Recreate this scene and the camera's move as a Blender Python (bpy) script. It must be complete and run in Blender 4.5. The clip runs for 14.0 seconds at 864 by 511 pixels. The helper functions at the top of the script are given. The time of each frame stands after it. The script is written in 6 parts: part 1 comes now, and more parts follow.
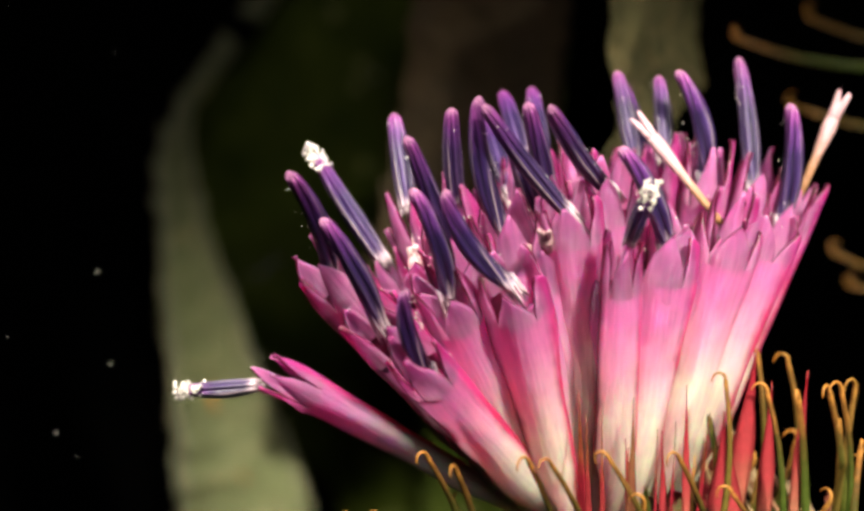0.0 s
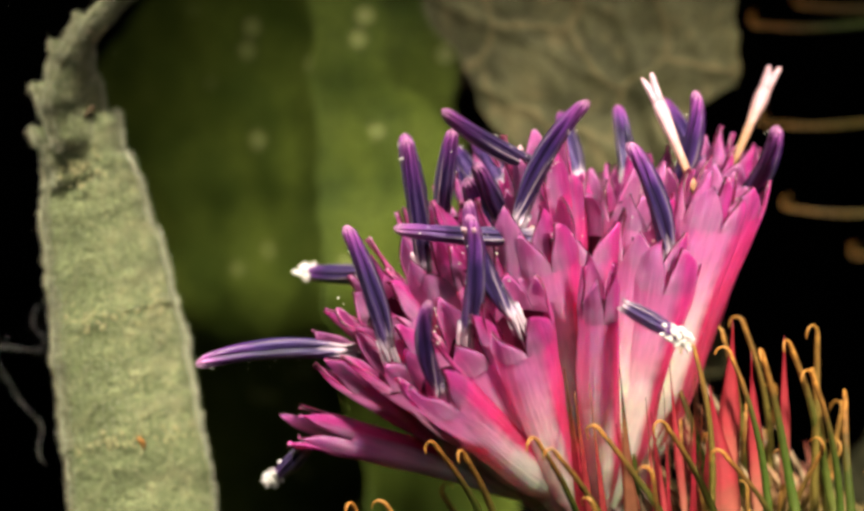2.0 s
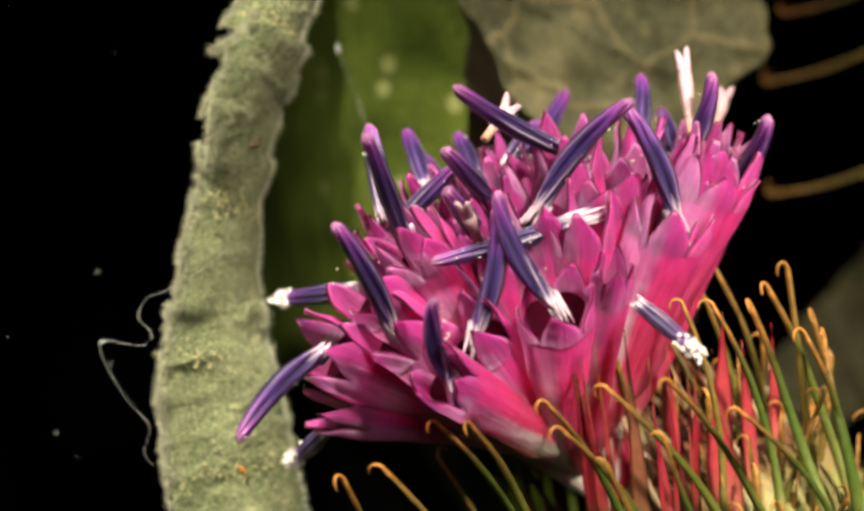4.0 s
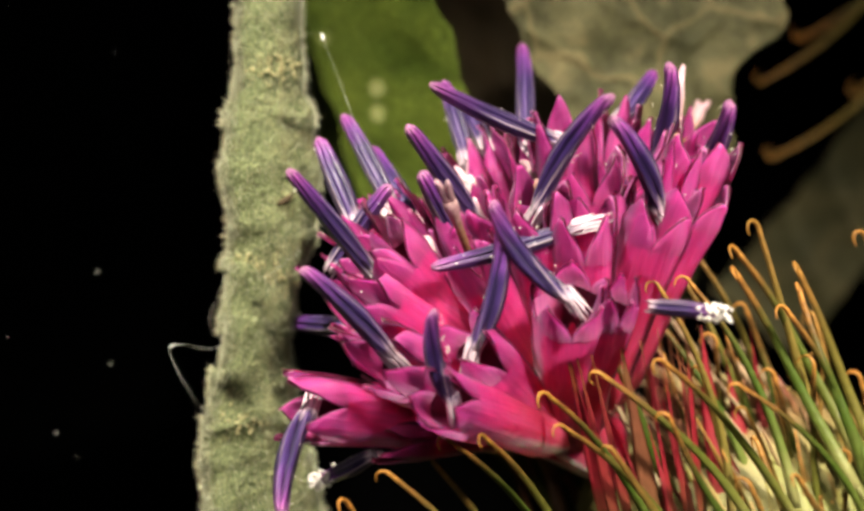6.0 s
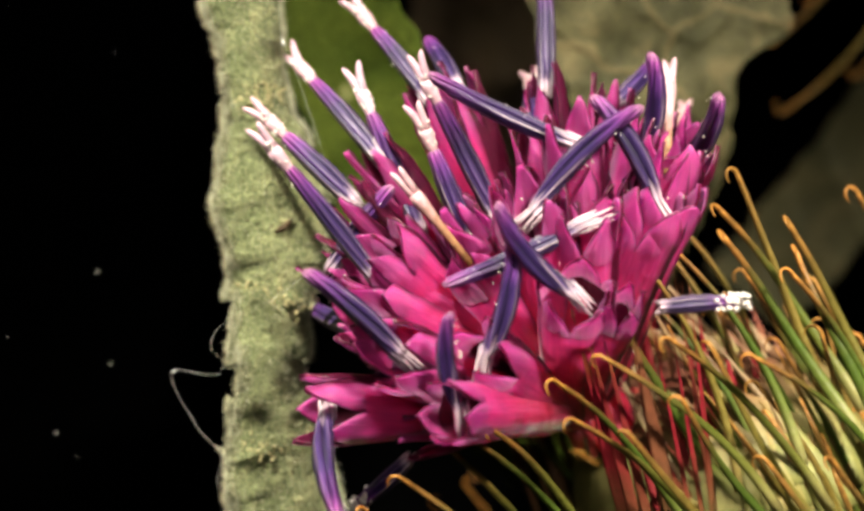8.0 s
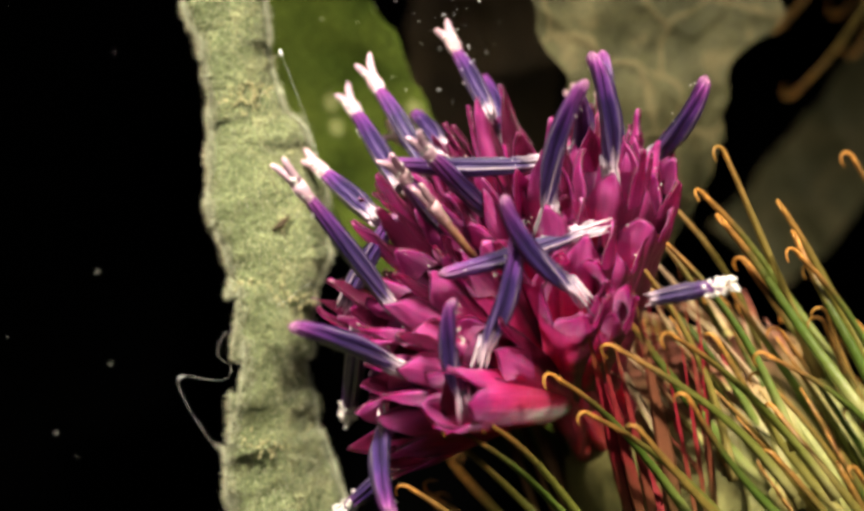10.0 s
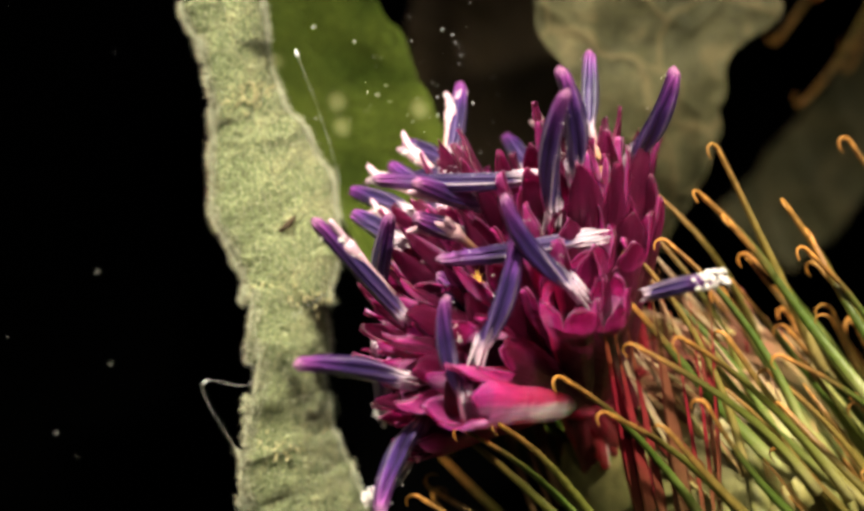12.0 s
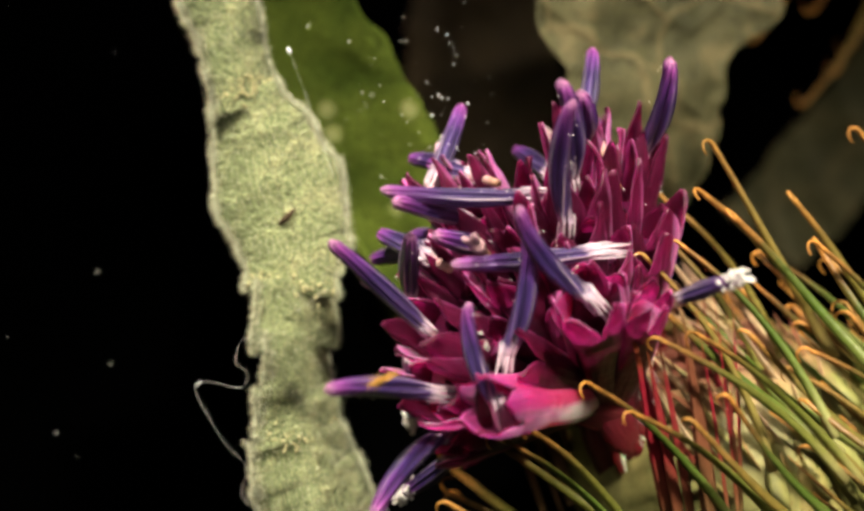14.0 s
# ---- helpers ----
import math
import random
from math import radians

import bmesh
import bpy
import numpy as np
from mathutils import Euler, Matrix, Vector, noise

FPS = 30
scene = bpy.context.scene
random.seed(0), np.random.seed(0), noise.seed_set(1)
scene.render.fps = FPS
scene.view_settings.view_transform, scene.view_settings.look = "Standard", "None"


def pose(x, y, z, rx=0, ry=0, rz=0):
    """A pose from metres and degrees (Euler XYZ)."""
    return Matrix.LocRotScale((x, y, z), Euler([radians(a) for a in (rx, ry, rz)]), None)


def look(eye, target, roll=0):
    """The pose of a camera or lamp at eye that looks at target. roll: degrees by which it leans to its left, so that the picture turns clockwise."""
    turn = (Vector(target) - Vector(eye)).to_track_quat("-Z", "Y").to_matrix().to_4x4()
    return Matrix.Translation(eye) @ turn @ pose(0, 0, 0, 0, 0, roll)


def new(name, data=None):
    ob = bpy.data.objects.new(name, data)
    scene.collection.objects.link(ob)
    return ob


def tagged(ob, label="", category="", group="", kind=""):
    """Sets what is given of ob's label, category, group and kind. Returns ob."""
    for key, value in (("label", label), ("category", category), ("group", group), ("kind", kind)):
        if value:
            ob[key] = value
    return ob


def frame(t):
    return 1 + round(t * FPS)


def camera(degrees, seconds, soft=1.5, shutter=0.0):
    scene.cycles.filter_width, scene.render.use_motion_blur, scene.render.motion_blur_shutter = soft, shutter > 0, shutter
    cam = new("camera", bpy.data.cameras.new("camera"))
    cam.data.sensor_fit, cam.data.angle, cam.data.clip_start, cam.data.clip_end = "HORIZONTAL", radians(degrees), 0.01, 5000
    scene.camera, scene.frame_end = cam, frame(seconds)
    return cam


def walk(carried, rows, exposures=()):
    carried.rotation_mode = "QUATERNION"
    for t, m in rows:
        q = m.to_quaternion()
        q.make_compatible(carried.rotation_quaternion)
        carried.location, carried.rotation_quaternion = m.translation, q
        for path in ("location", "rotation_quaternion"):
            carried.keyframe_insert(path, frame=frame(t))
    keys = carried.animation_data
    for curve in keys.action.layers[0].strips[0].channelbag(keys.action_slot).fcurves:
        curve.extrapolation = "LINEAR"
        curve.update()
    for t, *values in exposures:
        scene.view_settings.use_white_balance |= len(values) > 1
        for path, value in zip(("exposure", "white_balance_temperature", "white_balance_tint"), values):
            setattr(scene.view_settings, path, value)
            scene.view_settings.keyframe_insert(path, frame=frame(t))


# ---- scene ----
MM = 0.001

# ---- camera: it stands still before the flower ----
cam = camera(11.94, 14.0, soft=3.2)
walk(cam, [(0.0, look((0, -0.15, 0), (0, 0, 0))), (14.0, look((0, -0.15, 0), (0, 0, 0)))],
     exposures=[(0.0, 0.0), (14.0, 0.0)])
cam.data.dof.use_dof = True
cam.data.dof.focus_distance = 0.1463
cam.data.dof.aperture_fstop = 45

# ---- light: two studio lamps in a dark room, and a weak fill added in front ----
world = bpy.data.worlds.new("dark_room")
scene.world = world
world.use_nodes = True
world.node_tree.nodes["Background"].inputs[0].default_value = (0.9, 0.95, 1.0, 1)
world.node_tree.nodes["Background"].inputs[1].default_value = 0.004


def spot(name, eye, target, cone, watts, color, size=0.012):
    data = bpy.data.lights.new(name, "SPOT")
    data.spot_size, data.spot_blend, data.energy, data.color, data.shadow_soft_size = radians(cone), 0.9, watts, color, size
    ob = new(name, data)
    ob.matrix_world = look(eye, target)
    return ob


def lamp(name, eye, target, size, watts, color):
    data = bpy.data.lights.new(name, "AREA")
    data.shape, data.size, data.energy, data.color = "DISK", size, watts, color
    ob = new(name, data)
    ob.matrix_world = look(eye, target)
    return ob


spot("key_lamp", (-0.06, -0.13, 0.19), (-0.0065, -0.001, 0.001), 10.2, 9.7, (1.0, 0.93, 0.75))
spot("side_lamp", (0.095, -0.185, 0.115), (0.013, 0.002, -0.003), 9.7, 9.8, (1.0, 0.92, 0.73))
# weak fill light added to lift the darks; no real lamp stands in front
lamp("front_fill", (0.02, -0.24, 0.06), (0, 0, 0), 0.05, 0.09, (1.0, 0.94, 0.84))


# ---- materials ----
def material(name, rough=0.5, spec=0.4):
    m = bpy.data.materials.new(name)
    m.use_nodes = True
    b = m.node_tree.nodes["Principled BSDF"]
    b.inputs["Roughness"].default_value = rough
    b.inputs["Specular IOR Level"].default_value = spec
    return m, m.node_tree, b


def node(nt, kind, **sets):
    n = nt.nodes.new(kind)
    for i, v in sets.get("ins", {}).items():
        n.inputs[i].default_value = v
    return n


def link(nt, a, b):
    nt.links.new(a, b)


def calc(nt, op, a, b=0.0, clamp=False):
    n = nt.nodes.new("ShaderNodeMath")
    n.operation, n.use_clamp = op, clamp
    for i, v in enumerate((a, b)):
        if isinstance(v, (int, float)):
            n.inputs[i].default_value = v
        else:
            nt.links.new(v, n.inputs[i])
    return n.outputs[0]


def ramp(nt, fac, stops):
    n = nt.nodes.new("ShaderNodeValToRGB")
    e = n.color_ramp.elements
    while len(e) < len(stops):
        e.new(0.5)
    for k, (p, c) in zip(e, stops):
        k.position, k.color = p, (*c, 1)
    nt.links.new(fac, n.inputs[0])
    return n.outputs[0]


def mix(nt, fac, a, b, mode="MIX"):
    n = nt.nodes.new("ShaderNodeMix")
    n.data_type, n.blend_type = "RGBA", mode
    for i, v in ((0, fac), (6, a), (7, b)):
        if isinstance(v, (int, float)):
            n.inputs[i].default_value = v
        elif isinstance(v, tuple):
            n.inputs[i].default_value = (*v, 1)
        else:
            nt.links.new(v, n.inputs[i])
    return n.outputs[2]


def coords(nt):
    tc = nt.nodes.new("ShaderNodeTexCoord")
    sp = nt.nodes.new("ShaderNodeSeparateXYZ")
    nt.links.new(tc.outputs["Object"], sp.inputs[0])
    return tc.outputs["Object"], sp.outputs[0], sp.outputs[1], sp.outputs[2]


def grain(nt, vec, size, detail=3.0, stretch=None):
    """Noise whose patches are about that many millimetres across."""
    if stretch:
        mp = nt.nodes.new("ShaderNodeMapping")
        mp.inputs["Scale"].default_value = stretch
        nt.links.new(vec, mp.inputs[0])
        vec = mp.outputs[0]
    n = nt.nodes.new("ShaderNodeTexNoise")
    n.inputs["Scale"].default_value = 1000.0 / size
    n.inputs["Detail"].default_value = detail
    nt.links.new(vec, n.inputs["Vector"])
    return n.outputs[0]


def bump(nt, b, height, dist, strength=1.0):
    n = nt.nodes.new("ShaderNodeBump")
    n.inputs["Distance"].default_value = dist
    n.inputs["Strength"].default_value = strength
    nt.links.new(height, n.inputs["Height"])
    nt.links.new(n.outputs[0], b.inputs["Normal"])


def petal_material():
    """Pink petal tissue: pale at the tube, with fresh, ripe and wilted crimson colours on three sides."""
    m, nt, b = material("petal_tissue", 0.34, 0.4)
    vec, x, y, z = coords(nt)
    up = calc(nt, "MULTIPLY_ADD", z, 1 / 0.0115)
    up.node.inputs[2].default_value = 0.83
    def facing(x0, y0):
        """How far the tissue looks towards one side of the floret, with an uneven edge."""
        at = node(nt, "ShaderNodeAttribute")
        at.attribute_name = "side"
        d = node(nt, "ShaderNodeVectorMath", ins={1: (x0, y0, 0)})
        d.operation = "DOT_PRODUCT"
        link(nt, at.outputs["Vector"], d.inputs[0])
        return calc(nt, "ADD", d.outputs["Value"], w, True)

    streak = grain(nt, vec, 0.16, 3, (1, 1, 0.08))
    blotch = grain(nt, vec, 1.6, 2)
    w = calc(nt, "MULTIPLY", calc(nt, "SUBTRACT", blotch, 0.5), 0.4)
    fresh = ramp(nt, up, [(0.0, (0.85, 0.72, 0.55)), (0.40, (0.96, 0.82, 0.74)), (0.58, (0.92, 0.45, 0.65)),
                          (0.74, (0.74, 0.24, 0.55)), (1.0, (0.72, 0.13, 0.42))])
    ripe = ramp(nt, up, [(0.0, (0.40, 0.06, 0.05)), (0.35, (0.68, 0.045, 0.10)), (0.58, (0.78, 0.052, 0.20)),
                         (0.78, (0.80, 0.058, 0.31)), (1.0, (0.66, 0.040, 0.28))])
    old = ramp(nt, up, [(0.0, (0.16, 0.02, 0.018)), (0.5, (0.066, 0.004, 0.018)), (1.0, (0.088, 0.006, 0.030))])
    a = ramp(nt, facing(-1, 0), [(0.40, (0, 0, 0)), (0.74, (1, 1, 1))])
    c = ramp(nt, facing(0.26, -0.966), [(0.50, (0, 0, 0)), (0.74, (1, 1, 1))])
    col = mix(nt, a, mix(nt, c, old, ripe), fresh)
    # soft lilac highlights painted into the fresh and ripe colours in long patches
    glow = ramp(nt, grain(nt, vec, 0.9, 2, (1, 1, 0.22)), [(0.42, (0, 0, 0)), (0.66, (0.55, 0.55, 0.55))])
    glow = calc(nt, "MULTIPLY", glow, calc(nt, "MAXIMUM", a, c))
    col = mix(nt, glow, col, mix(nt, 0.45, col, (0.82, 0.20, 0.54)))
    shade = ramp(nt, grain(nt, vec, 1.3, 3), [(0.32, (0.82, 0.68, 0.76)), (0.52, (1.08, 1.05, 1.07))])
    col = mix(nt, 0.4, col, shade, "MULTIPLY")
    vein = ramp(nt, streak, [(0.35, (0.72, 0.66, 0.72)), (0.65, (1.12, 1.1, 1.1))])
    col = mix(nt, 0.38, col, vein, "MULTIPLY")
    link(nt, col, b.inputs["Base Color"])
    bump(nt, b, calc(nt, "ADD", streak, calc(nt, "MULTIPLY", blotch, 2.0)), 0.00009, 0.9)
    b.inputs["Subsurface Weight"].default_value = 0.65
    b.inputs["Subsurface Radius"].default_value = (1.0, 0.3, 0.55)
    b.inputs["Subsurface Scale"].default_value = 0.0022
    tr = node(nt, "ShaderNodeBsdfTranslucent")
    link(nt, col, tr.inputs[0])
    ms = node(nt, "ShaderNodeMixShader", ins={0: 0.40})
    link(nt, b.outputs[0], ms.inputs[1])
    link(nt, tr.outputs[0], ms.inputs[2])
    link(nt, ms.outputs[0], nt.nodes["Material Output"].inputs[0])
    return m


def anther_material():
    """Dark violet tube with pale lengthwise seams, whitish at the foot and magenta at the tip."""
    m, nt, b = material("anther_tissue", 0.42, 0.4)
    vec, x, y, z = coords(nt)
    at = node(nt, "ShaderNodeAttribute")
    at.attribute_name = "along"
    up = at.outputs["Fac"]
    ang = calc(nt, "ARCTAN2", y, x)
    wob = grain(nt, vec, 1.1, 2, (1, 1, 0.35))
    ph = calc(nt, "ADD", calc(nt, "MULTIPLY", ang, 4.0), calc(nt, "MULTIPLY", wob, 2.0))
    ridge = calc(nt, "ABSOLUTE", calc(nt, "SINE", ph))
    seam = ramp(nt, ridge, [(0.945, (0, 0, 0)), (0.995, (0.7, 0.7, 0.7))])
    keep = ramp(nt, up, [(0.0, (0.75, 0.75, 0.75)), (0.45, (0.55, 0.55, 0.55)), (0.85, (0.15, 0.15, 0.15))])
    fine = grain(nt, vec, 0.14, 3, (1, 1, 0.06))
    skin = ramp(nt, up, [(0.0, (0.50, 0.36, 0.46)), (0.10, (0.034, 0.018, 0.074)), (0.60, (0.023, 0.010, 0.060)),
                         (0.80, (0.085, 0.02, 0.13)), (0.94, (0.20, 0.04, 0.19)), (1.0, (0.38, 0.15, 0.28))])
    # fine pale streaks, their sheen put into the colour
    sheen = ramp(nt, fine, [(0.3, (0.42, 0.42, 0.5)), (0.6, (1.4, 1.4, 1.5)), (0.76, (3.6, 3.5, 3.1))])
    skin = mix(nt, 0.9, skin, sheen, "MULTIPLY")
    some = ramp(nt, grain(nt, vec, 0.42, 1, (1, 1, 0.05)), [(0.42, (0.2, 0.2, 0.2)), (0.58, (1.2, 1.2, 1.2))])
    k = calc(nt, "MULTIPLY", calc(nt, "MULTIPLY", seam, some), keep, True)
    col = mix(nt, k, skin, (0.66, 0.50, 0.56))
    foot = ramp(nt, calc(nt, "ADD", up, calc(nt, "MULTIPLY", calc(nt, "SUBTRACT", fine, 0.5), 0.35)),
                [(0.0, (1, 1, 1)), (0.15, (0, 0, 0))])
    col = mix(nt, foot, col, (0.56, 0.42, 0.50))
    # shade painted into the furrows between the ridges
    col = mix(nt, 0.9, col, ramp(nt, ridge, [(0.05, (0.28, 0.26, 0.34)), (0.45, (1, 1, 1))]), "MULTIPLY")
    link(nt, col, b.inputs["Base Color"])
    bump(nt, b, calc(nt, "ADD", ridge, fine), 0.00008, 0.9)
    return m


def plain_tissue(name, stops, length, rough=0.5, size=0.3, dry=None, thin=0.0, keep=0.9):
    m, nt, b = material(name, rough, 0.35)
    vec, x, y, z = coords(nt)
    g = grain(nt, vec, size, 4)
    up = calc(nt, "ADD", calc(nt, "MULTIPLY", z, 1 / length), calc(nt, "MULTIPLY", calc(nt, "SUBTRACT", g, 0.5), 0.25), True)
    col = ramp(nt, up, stops)
    if dry:
        info = node(nt, "ShaderNodeObjectInfo")
        col = mix(nt, ramp(nt, info.outputs["Random"], [(0.30, (0, 0, 0)), (0.9, (keep, keep, keep))]), col, dry)
    col = mix(nt, 0.7, col, ramp(nt, g, [(0.3, (0.65, 0.65, 0.62)), (0.7, (1.2, 1.2, 1.15))]), "MULTIPLY")
    link(nt, col, b.inputs["Base Color"])
    bump(nt, b, g, 0.00006, 0.6)
    if thin:
        tr = node(nt, "ShaderNodeBsdfTranslucent")
        link(nt, col, tr.inputs[0])
        ms = node(nt, "ShaderNodeMixShader", ins={0: thin})
        link(nt, b.outputs[0], ms.inputs[1])
        link(nt, tr.outputs[0], ms.inputs[2])
        link(nt, ms.outputs[0], nt.nodes["Material Output"].inputs[0])
    return m


def leaf_material(name, dark, light, spot, rough=0.6, spots=0.0, relief=0.00012, veins=(4.2, 0.6), felt=0.0):
    m, nt, b = material(name, rough, 0.3)
    vec, x, y, z = coords(nt)
    big = grain(nt, vec, 2.6, 4)
    small = grain(nt, vec, 0.22, 4)
    col = ramp(nt, big, [(0.35, dark), (0.65, light)])
    col = mix(nt, 0.45 if felt else 0.85, col, ramp(nt, small, [(0.3, (0.55, 0.55, 0.5)), (0.7, (1.35, 1.35, 1.3))]), "MULTIPLY")
    if spots:
        vo = node(nt, "ShaderNodeTexVoronoi", ins={"Scale": 1000 / 2.4})
        link(nt, vec, vo.inputs["Vector"])
        f = ramp(nt, calc(nt, "ADD", vo.outputs["Distance"], calc(nt, "MULTIPLY", small, 0.16)),
                 [(0.17, (spots, spots, spots)), (0.27, (0, 0, 0))])
        col = mix(nt, f, col, spot)
    else:
        f = ramp(nt, grain(nt, vec, 1.2, 5), [(0.56, (0, 0, 0)), (0.70, (0.42, 0.42, 0.42))])
        col = mix(nt, f, col, spot)
        warp = node(nt, "ShaderNodeTexNoise", ins={"Scale": 700.0, "Detail": 3.0})
        link(nt, vec, warp.inputs["Vector"])
        va = node(nt, "ShaderNodeVectorMath")
        va.operation = "MULTIPLY_ADD"
        link(nt, warp.outputs["Color"], va.inputs[0])
        va.inputs[1].default_value = (0.0012, 0.0012, 0.0012)
        link(nt, vec, va.inputs[2])
        vo = node(nt, "ShaderNodeTexVoronoi", ins={"Scale": 1000 / veins[0]})
        vo.feature = "DISTANCE_TO_EDGE"
        link(nt, va.outputs[0], vo.inputs["Vector"])
        vein = ramp(nt, vo.outputs["Distance"], [(0.0, (veins[1],) * 3), (0.05, (0, 0, 0))])
        col = mix(nt, vein, col, spot)
        small = calc(nt, "ADD", small, calc(nt, "MULTIPLY", vein, 0.8))
        if felt:
            knots = grain(nt, vec, 0.075, 2)
            col = mix(nt, felt, col, ramp(nt, knots, [(0.38, (0.42, 0.45, 0.40)), (0.50, (0.95, 0.97, 0.92)), (0.64, (2.0, 1.95, 1.8))]), "MULTIPLY")
            small = calc(nt, "ADD", small, calc(nt, "MULTIPLY", knots, 0.5))
    link(nt, col, b.inputs["Base Color"])
    bump(nt, b, calc(nt, "ADD", small, big), relief, 0.9)
    return m


PETAL, ANTHER = petal_material(), anther_material()
STYLE = plain_tissue("style_tissue", [(0.0, (0.24, 0.11, 0.045)), (0.3, (0.30, 0.15, 0.09)), (0.5, (0.50, 0.29, 0.33)), (1.0, (0.57, 0.36, 0.47))], 0.006, 0.45)
POLLEN = plain_tissue("pollen", [(0.0, (0.76, 0.69, 0.69)), (1.0, (0.78, 0.72, 0.72))], 0.006, 0.7, 0.08)
BRACT = plain_tissue("bract_tissue", [(0.0, (0.40, 0.37, 0.15)), (0.22, (0.135, 0.165, 0.034)), (0.45, (0.062, 0.102, 0.013)), (0.66, (0.066, 0.084, 0.014)),
                                      (0.80, (0.125, 0.070, 0.018)), (0.91, (0.29, 0.125, 0.029)), (0.98, (0.52, 0.23, 0.05))], 0.0094, 0.42, 0.35, (0.24, 0.135, 0.032), 0.34, 0.6)
STRAW = plain_tissue("scale_bract_tissue", [(0.5, (0.25, 0.245, 0.078)), (0.78, (0.22, 0.215, 0.064)), (0.90, (0.18, 0.155, 0.042)), (1.0, (0.18, 0.11, 0.03))],
                     0.0094, 0.55, 0.4, (0.36, 0.26, 0.09), 0.25, 0.6)
RED_BRACT = plain_tissue("inner_bract_tissue", [(0.0, (0.24, 0.17, 0.06)), (0.3, (0.20, 0.055, 0.03)), (0.55, (0.24, 0.016, 0.026)), (0.85, (0.28, 0.014, 0.032)), (1.0, (0.20, 0.05, 0.02))],
                         0.0085, 0.35, 0.5, (0.15, 0.08, 0.035), 0.3)
CRIMSON = plain_tissue("crimson_bract_tissue", [(0.0, (0.40, 0.16, 0.10)), (0.35, (0.36, 0.04, 0.05)), (0.8, (0.28, 0.012, 0.028)), (1.0, (0.18, 0.03, 0.02))], 0.0065, 0.4, 0.4, None, 0.35)
CHAFF = plain_tissue("chaff_tissue", [(0.0, (0.42, 0.40, 0.15)), (0.4, (0.40, 0.32, 0.12)), (0.75, (0.40, 0.13, 0.09)), (1.0, (0.26, 0.04, 0.03))],
                     0.0052, 0.45, 0.4, (0.50, 0.36, 0.24), 0.35)
BODY = plain_tissue("involucre_skin", [(0.0, (0.19, 0.18, 0.062)), (0.4, (0.19, 0.16, 0.058)), (0.55, (0.20, 0.13, 0.055)), (0.75, (0.16, 0.05, 0.035)), (1.0, (0.14, 0.015, 0.02))], 0.006, 0.6, 0.5)
UNDERSIDE = leaf_material("leaf_underside", (0.100, 0.118, 0.056), (0.180, 0.198, 0.102), (0.28, 0.26, 0.148), 0.85, relief=0.0002, veins=(3.4, 0.22), felt=0.75)
UPPERSIDE = leaf_material("leaf_upperside", (0.040, 0.060, 0.008), (0.084, 0.110, 0.016), (0.27, 0.28, 0.11), 0.6, 0.9)
UPPERSIDE.node_tree.nodes["Principled BSDF"].inputs["Specular IOR Level"].default_value = 0.12
DRY_LEAF = leaf_material("dry_leaf", (0.038, 0.037, 0.015), (0.082, 0.074, 0.033), (0.165, 0.130, 0.062), 0.75)
OLIVE_LEAF = leaf_material("olive_leaf", (0.032, 0.030, 0.012), (0.052, 0.046, 0.019), (0.08, 0.063, 0.028), 0.75)
BROWN_LEAF = leaf_material("brown_leaf", (0.030, 0.019, 0.009), (0.045, 0.028, 0.013), (0.056, 0.034, 0.015), 0.8)
FUZZ = plain_tissue("leaf_fuzz", [(0.0, (0.42, 0.42, 0.30)), (1.0, (0.48, 0.46, 0.34))], 0.02, 0.7)
CRUMB = plain_tissue("dry_crumb", [(0.0, (0.40, 0.36, 0.19)), (1.0, (0.46, 0.41, 0.24))], 0.01, 0.8, 0.1)
FLAKE = plain_tissue("flake", [(0.0, (0.38, 0.15, 0.03)), (1.0, (0.45, 0.20, 0.05))], 0.01, 0.6)
THREAD = plain_tissue("spider_silk", [(0.0, (0.8, 0.8, 0.8)), (1.0, (0.8, 0.82, 0.85))], 0.02, 0.25)
VELVET = plain_tissue("black_velvet", [(0.0, (0.0015, 0.0015, 0.0016)), (1.0, (0.002, 0.002, 0.002))], 1.0, 1.0, 2.0)
VELVET.node_tree.nodes["Principled BSDF"].inputs["Specular IOR Level"].default_value = 0.0
LINT = plain_tissue("lint", [(0.0, (0.7, 0.7, 0.7)), (1.0, (0.8, 0.8, 0.8))], 1.0, 0.8)


# ---- mesh helpers ----
def mesh_of(name, verts, faces, mat, smooth=True):
    me = bpy.data.meshes.new(name)
    me.from_pydata([tuple(v) for v in verts], [], faces)
    me.materials.append(mat)
    me.polygons.foreach_set("use_smooth", [smooth] * len(me.polygons))
    me.update()
    return me


def along(me, length):
    """Writes each vertex's share of the way from foot to tip, for the materials."""
    a = me.attributes.new("along", "FLOAT", "POINT")
    a.data.foreach_set("value", [v.co.z / (length * MM) for v in me.vertices])
    return me


def part(name, me, parent=None, label="", m=None):
    ob = new(name, me)
    if parent:
        ob.parent = parent
    if m is not None:
        ob.matrix_basis = m
    if label:
        tagged(ob, label)
    return ob


